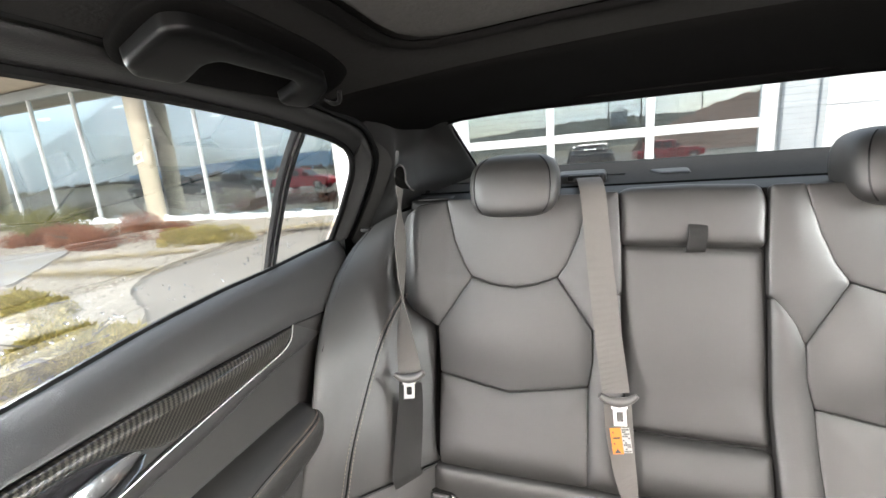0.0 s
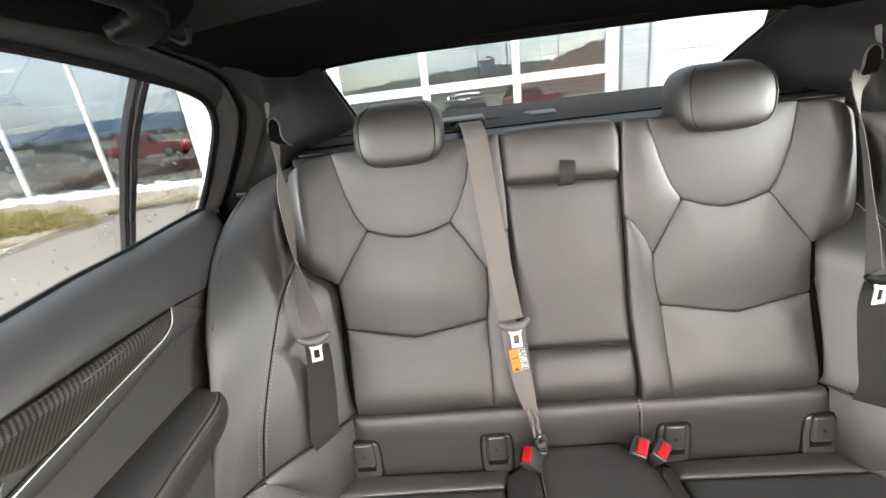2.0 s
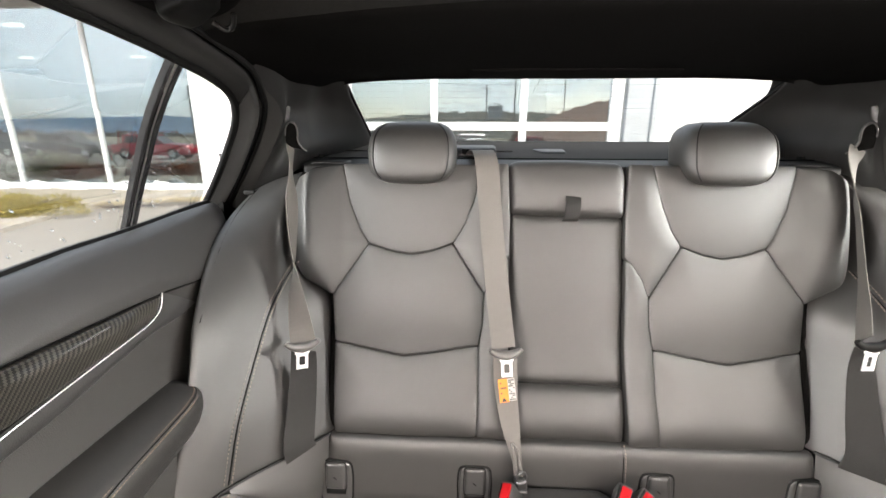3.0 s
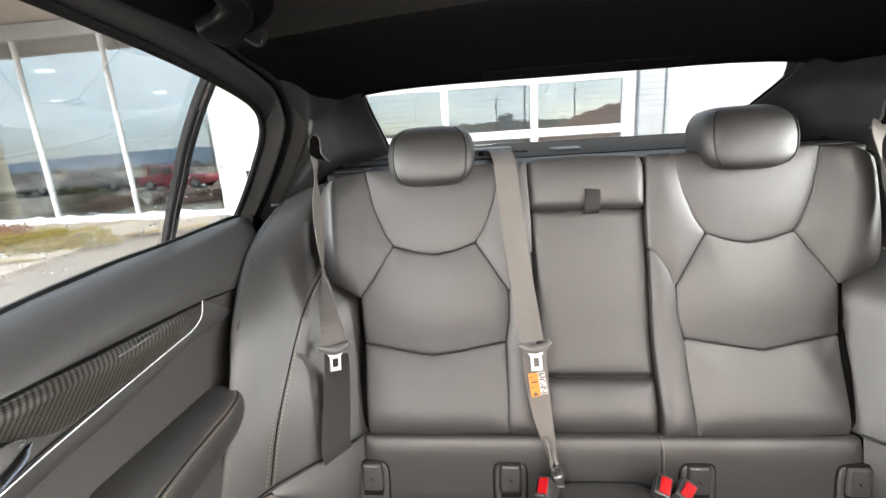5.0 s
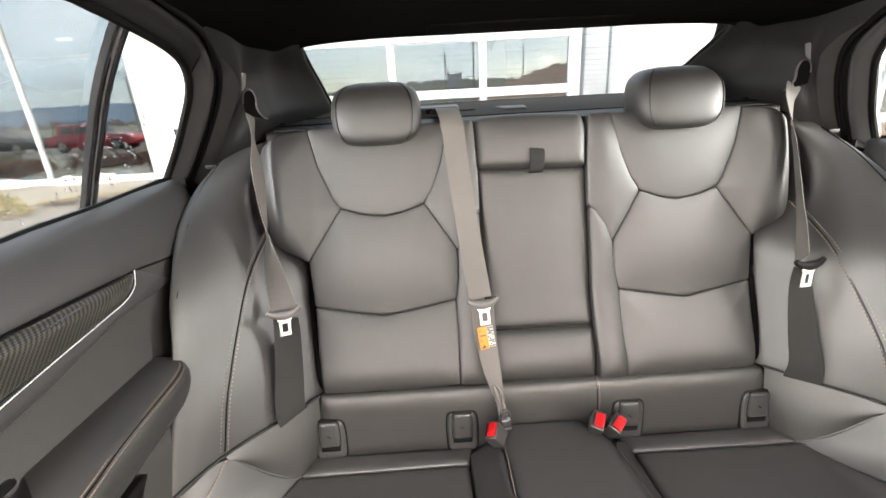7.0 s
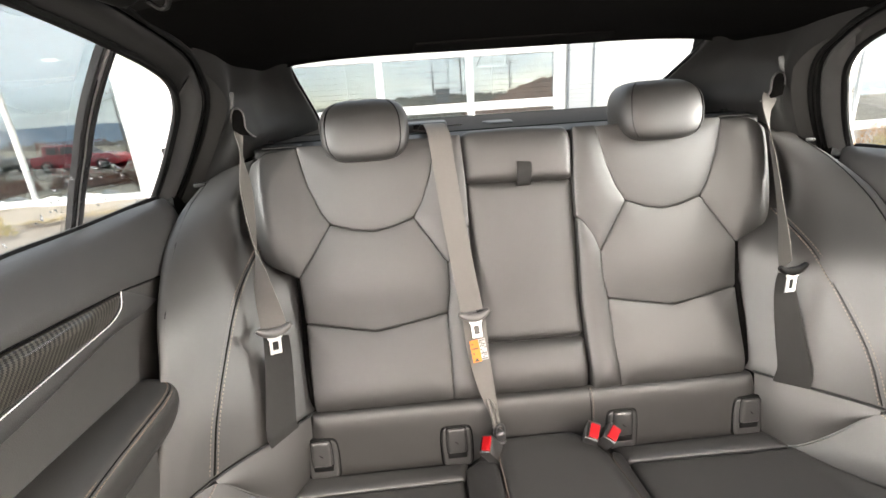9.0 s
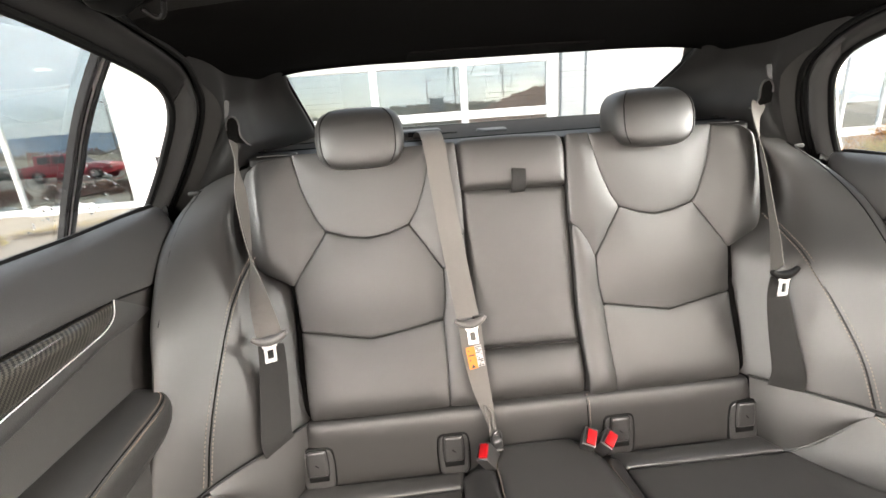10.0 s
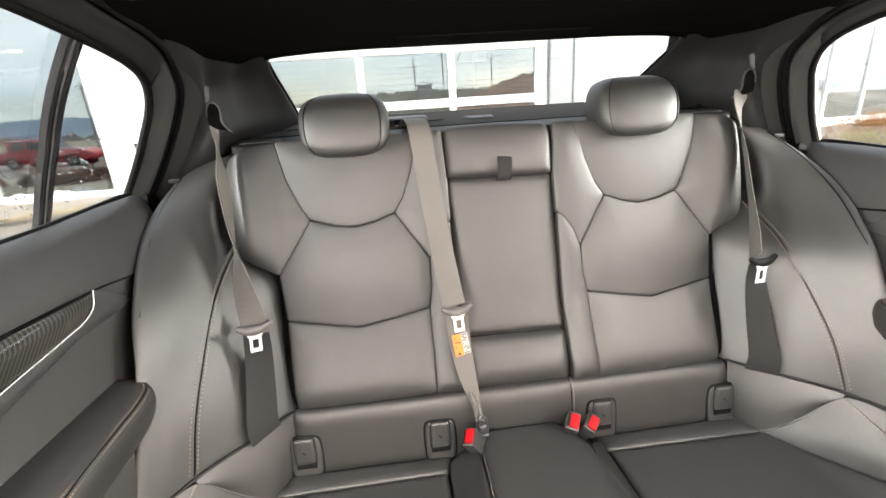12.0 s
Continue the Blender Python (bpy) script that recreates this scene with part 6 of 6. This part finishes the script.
    part("wall_panel", bm, WHITE_WALL, b, "white wall panel", smooth=False)
    bm = bmesh.new()
    wall_box(bm, 3.20, 3.27, 0.0, 2.78, FY + 0.02, FY + 0.2)
    part("door_track", bm, GREY_PANEL, b, "grey door track")
    bm = bmesh.new()
    wall_box(bm, 3.27, 3.93, 0.0, 2.78, FY - 0.08, FY + 0.2, 0.04)
    part("pilaster", bm, SHADED_WHITE, b, "metal pilaster, its shading painted pale grey")
    bm = bmesh.new()
    wall_box(bm, 3.80, 3.90, 0.0, 2.78, FY - 0.14, FY - 0.05, 0.03)
    part("downpipe", bm, SHADED_WHITE, b, "downpipe, its shading painted pale grey")
    # rooms behind the glass
    for x0, x1, y1 in ((-30, -6.4, 24), (-2.9, 3.2, 18)):
        bm = bmesh.new()
        box(bm, (x0, FY + 0.35, 0.0), (x1, y1, 0.06))
        part("room_floor", bm, ROOM_FLOOR, b)
        bm = bmesh.new()
        box(bm, (x0, y1, 0.0), (x1, y1 + 0.1, 4.7))
        box(bm, (x0 - 0.1, FY + 0.35, 0.0), (x0, y1, 4.7))
        box(bm, (x1, FY + 0.35, 0.0), (x1 + 0.02, y1, 4.7))
        part("room_wall", bm, ROOM_WALL, b, smooth=False)
        bm = bmesh.new()
        box(bm, (x0, FY + 0.35, 4.6), (x1, y1, 4.7))
        part("room_ceiling", bm, ROOM_WALL, b, smooth=False)
    # glazed wing beyond the white wall
    for k in range(9):
        x = 9.2 + 1.5 * k
        bm = bmesh.new()
        box(bm, (x - 0.06, 13.6, 0.0), (x + 0.06, 13.72, 4.4), 0.008)
        part("mullion", bm, WHITE_PAINT, b, "white window mullion")
        bm = bmesh.new()
        rings(bm, [[Vector((x + 0.06, 13.66, z)), Vector((x + 1.44, 13.66, z))] for z in (0.3, 4.4)], False, False)
        part("pane", bm, PALE_GLASS, b, "coated glass pane", smooth=False)
    bm = bmesh.new()
    box(bm, (7.4, 13.55, 0.0), (24, 13.75, 0.3))
    box(bm, (7.4, 13.55, 4.4), (24, 13.75, 5.6))
    part("sill", bm, WHITE_PAINT, b, "white base rail")
    bm = bmesh.new()
    box(bm, (7.4, FY, 0.0), (7.6, 13.6, 5.6))
    box(bm, (7.4, 22, 0.0), (24, 22.1, 5.6))
    part("wall_panel", bm, WHITE_WALL, b, "white wall panel", smooth=False)
    return b


facade()


def ceiling_lamp(x, y, long):
    bm = bmesh.new()
    box(bm, (x - long / 2, y - 0.10, 4.50), (x + long / 2, y + 0.10, 4.58), 0.01)
    single("ceiling_lamp", bm, LAMP, "lit white strip lamp under the showroom ceiling", "ceiling lamp", "showroom lamps")


for x in (-24, -19, -14, -9):
    for y in (12.5, 17.5):
        ceiling_lamp(x, y, 0.5)
for x in (-1.4, 1.6):
    ceiling_lamp(x, 13, 1.6)


def parked_car(place, turn, paint, label, tall=1.5, long=4.6):
    """A plain saloon or wagon: body with wheel arches, glass house, wheels and lamps."""
    car = thing("parked_car", label, "car", place, "parked cars")
    m = Matrix.Translation(place) @ pose(0, 0, 0, 0, 0, turn)

    def put(name, bm, material, parent, lab="", smooth=True):
        bm.transform(m)
        return part(name, bm, material, parent, lab, smooth)
    h = tall
    stations = ((-0.5, 0.62, 0.40, 0.70), (-0.47, 0.80, 0.30, 0.86), (-0.3, 0.88, 0.24, 0.56 * h + 0.12), (-0.18, 0.90, 0.24, 0.62 * h), (0.1, 0.90, 0.24, 0.63 * h), (0.35, 0.89, 0.24, 0.64 * h), (0.47, 0.84, 0.32, 0.62 * h), (0.5, 0.70, 0.42, 0.55 * h))
    bm = bmesh.new()
    rings(bm, [[Vector((sx * w * f, long * p, z)) for sx, f, z in ((-1, 0.9, lo), (-1, 1.0, (lo + hi) / 2), (-1, 0.93, hi - 0.04), (-0.6, 1, hi), (0, 1, hi + 0.015), (0.6, 1, hi), (1, 0.93, hi - 0.04), (1, 1.0, (lo + hi) / 2), (1, 0.9, lo))] for p, w, lo, hi in stations])
    put("body", bm, paint, car)
    bm = bmesh.new()
    rings(bm, [[Vector((sx * w, long * p, z)) for sx, z in ((-1, 0.62 * h), (-0.86, h * 0.97), (0, h), (0.86, h * 0.97), (1, 0.62 * h))] for p, w, in ((-0.05, 0.72), (0.02, 0.74), (0.3, 0.74), (0.34, 0.72))])
    put("roof", bm, paint, car)
    for s in (-1, 1):
        for p0, p1 in ((0.0, 0.13), (0.15, 0.29)):
            bm = bmesh.new()
            rings(bm, [[Vector((s * (0.765 if z < 0.8 * h else 0.685), long * p, z)) for p in (p0, p1)] for z in (0.66 * h, 0.91 * h)], False, False)
            put("side_window", bm, GLOSS_BLACK, car, "dark side window")
        for p in (-0.31, 0.30):
            bm = bmesh.new()
            tube(bm, [(s * 0.70, long * p, 0.33), (s * 0.91, long * p, 0.33)], 0.33, 24)
            wheel = put("wheel", bm, RUBBER, car, "black tyre")
            bm = bmesh.new()
            tube(bm, [(s * 0.90, long * p, 0.33), (s * 0.925, long * p, 0.33)], 0.21, 18)
            put("rim", bm, SATIN, wheel, "grey metal rim")
        bm = bmesh.new()
        box(bm, (s * 0.62 - 0.14, -long * 0.49, 0.58), (s * 0.62 + 0.14, -long * 0.46, 0.70), 0.02)
        put("headlight", bm, CHROME, car, "clear headlight")
    bm = bmesh.new()
    rings(bm, [[Vector((x, long * p, z)) for x in (-0.66, 0.66)] for p, z in ((-0.165, 0.64 * h), (-0.055, 0.93 * h))], False, False)
    put("windscreen", bm, GLOSS_BLACK, car, "dark windscreen")
    return car


parked_car((-14.4, 11.4, 0.06), 92, DARK_PAINT, "dark teal wagon standing inside the showroom", 1.65)
parked_car((-12.7, 16.4, 0.06), 80, RED_PAINT, "red saloon standing inside the showroom", 1.5)
parked_car((-19.5, -7.0, 0.0), 85, RED_PAINT, "red car parked across the yard", 1.5)
parked_car((-26.0, -8.0, 0.0), 85, DARK_PAINT, "dark car parked across the yard", 1.6)
# Two made-up dark cars, added to darken the mirrored band in the glass.
parked_car((-31.8, -8.5, 0.0), 85, DARK_PAINT, "dark car parked across the yard", 1.6)
parked_car((-37.5, -9.0, 0.0), 85, DARK_PAINT, "dark car parked across the yard", 1.6)
parked_car((5.5, -16.0, 0.0), 80, RED_PAINT, "red car parked across the yard", 1.5)


def snow_heaps():
    rng = np.random.default_rng(3)
    for k in range(9):
        x = -7.2 - 1.05 * k + rng.uniform(-0.2, 0.2)
        bm = bmesh.new()
        bmesh.ops.create_icosphere(bm, subdivisions=3, radius=1.0)
        w = rng.uniform(0.25, 0.5)
        for v in bm.verts:
            f = 1 + 0.35 * noise.noise(v.co * 2.2 + Vector((k * 7, 0, 0)))
            v.co = Vector((x + v.co.x * w * f, 8.72 + v.co.y * 0.12 * f, max(0.05, 0.05 + v.co.z * 0.20 * f)))
        single("snow_heap", bm, SNOW, "small heap of old snow along the building", "snow", "snow heaps")


snow_heaps()


# ---- distance, behind the car and so only mirrored in the glass ----
def ridge(name, y, x0, x1, heights, material, label, category, n=160, seed=0, jag=0.2):
    rng = np.random.default_rng(seed)
    bm = bmesh.new()
    top, low = [], []
    for i in range(n + 1):
        x = x0 + (x1 - x0) * i / n
        z = lerp(i / n, np.linspace(0, 1, len(heights)), heights) * (1 + jag * rng.uniform(-1, 1))
        top.append(Vector((x, y, z))), low.append(Vector((x, y + 6, 0)))
    back = [Vector((q.x, y - 20, 0)) for q in low]
    rings(bm, [low, top, back], False, False)
    single(name, bm, material, label, category, kind="structure")


ridge("far_hill", -600, -900, 900, (20, 29, 34, 27, 31, 24, 19, 22, 17), FAR_HILL, "far wooded hills tinted blue for haze", "hill", 200, 1, 0.03)


def tree_line():
    """Far bare trees, as many thin tapering twigs in clumps."""
    rng = np.random.default_rng(2)
    verts, faces = [], []
    for k in range(900):
        x, y, h = rng.uniform(-330, 330), rng.uniform(-185, -150), rng.uniform(2.5, 6.0)
        for j in range(14):
            lean, up = rng.normal() * 0.22, h * rng.uniform(0.45, 1.0)
            w, b = rng.uniform(0.15, 0.55), x + rng.normal() * 0.9
            i = len(verts)
            verts += [(b - w, y, 0), (b + w, y, 0), (b + w * 0.7 + lean * up * 0.6, y + rng.normal(), up * 0.65), (b + lean * up, y, up)]
            faces.append((i, i + 1, i + 2, i + 3))
    me = bpy.data.meshes.new("tree_line")
    me.from_pydata(verts, [], faces)
    me.materials.append(TWIGS)
    tagged(new("tree_line", me), "far line of bare winter trees", "trees", kind="stuff")


TWIGS = island("bare_twigs", ((0.10, 0.08, 0.06), (0.24, 0.19, 0.14)))
tree_line()
ridge("winter_field", -90, -300, 300, (1.4, 1.8, 1.5, 2.0, 1.6), FIELD, "pale winter field across the road", "field", 80, 3, 0.1)
ridge("earth_mound", -60, 9, 50, (3.0, 5.2, 7.2, 8.2, 8.0, 7.0, 4.0, 0.5), EARTH, "mound of red earth across the road", "mound", 40, 4, 0.06)


# Scrub colour is lightened too, with haze painted in.
SCRUB = mat("hazed_scrub", (0.36, 0.33, 0.26), 0.95, 0, 0.8, 0.3, big=0.08, big_vary=0.2)
ridge("scrub_bank", -112, -70, 60, (2.0, 5.0, 6.8, 8.2, 9.2, 9.6, 8.8, 7.0, 3.0), SCRUB, "scrub-covered bank across the road", "bank", 150, 7, 0.05)


def shed(x, y, z):
    """Small grey shed on the bank."""
    ob = thing("shed", "small weathered grey shed on the bank", "shed", (x, y, z))
    bm = bmesh.new()
    box(bm, (x - 2.0, y - 1.5, z - 2.0), (x + 2.0, y + 1.5, z + 1.7))
    part("wall", bm, GREY_PANEL, ob, smooth=False)
    bm = bmesh.new()
    rings(bm, [[Vector((x + u, y + v, z + 1.7 + w)) for u, w in ((-2.4, 0), (0, 1.0), (2.4, 0))] for v in (-1.8, 1.8)], False, False)
    part("roof", bm, GREY_PANEL, ob, smooth=False)


shed(8.5, -110, 9.0)


def utility_pole(x, y, h):
    ob = thing("utility_pole", "wooden utility pole with a cross-arm", "pole", (x, y, 0), "utility poles")
    bm = bmesh.new()
    tube(bm, [(x, y, 0), (x, y, h)], [0.16, 0.10], 8)
    part("post", bm, FAR_TREES, ob)
    bm = bmesh.new()
    box(bm, (x - 1.2, y - 0.06, h - 0.9), (x + 1.2, y + 0.06, h - 0.75))
    part("cross_arm", bm, FAR_TREES, ob)


for x, y, h in ((4, -70, 12), (9, -64, 13), (20, -72, 13), (-30, -75, 12), (-58, -70, 12)):
    utility_pole(x, y, h)


# ---- rain drops left on the side glass ----
def rain_drops():
    water = bpy.data.materials.new("water")
    water.use_nodes = True
    b = water.node_tree.nodes["Principled BSDF"]
    b.inputs["Transmission Weight"].default_value, b.inputs["IOR"].default_value, b.inputs["Roughness"].default_value = 1.0, 1.33, 0.02
    rng = np.random.default_rng(8)
    bm = bmesh.new()
    for k in range(130):
        if k < 70:
            y, z = rng.uniform(-0.09, 0.06), 1.09 + abs(rng.normal()) * 0.07
        else:
            y, z = rng.uniform(-0.5, -0.12), 1.065 + abs(rng.normal()) * 0.03
        if z > 1.27 - 1.2 * max(0, y):
            continue
        r = rng.uniform(0.0008, 0.0024)
        m = Matrix.Translation((-pane_x(z) - 0.005, y, z)) @ pose(0, 0, 0, 0, -36, 0) @ Matrix.Diagonal((0.45 * r, r, r * rng.uniform(0.9, 1.3), 1))
        bmesh.ops.create_icosphere(bm, subdivisions=2, radius=1.0, matrix=m)
    single("rain_drops", bm, water, "small rain drops on the outside of the glass", "rain drops", kind="stuff")


rain_drops()
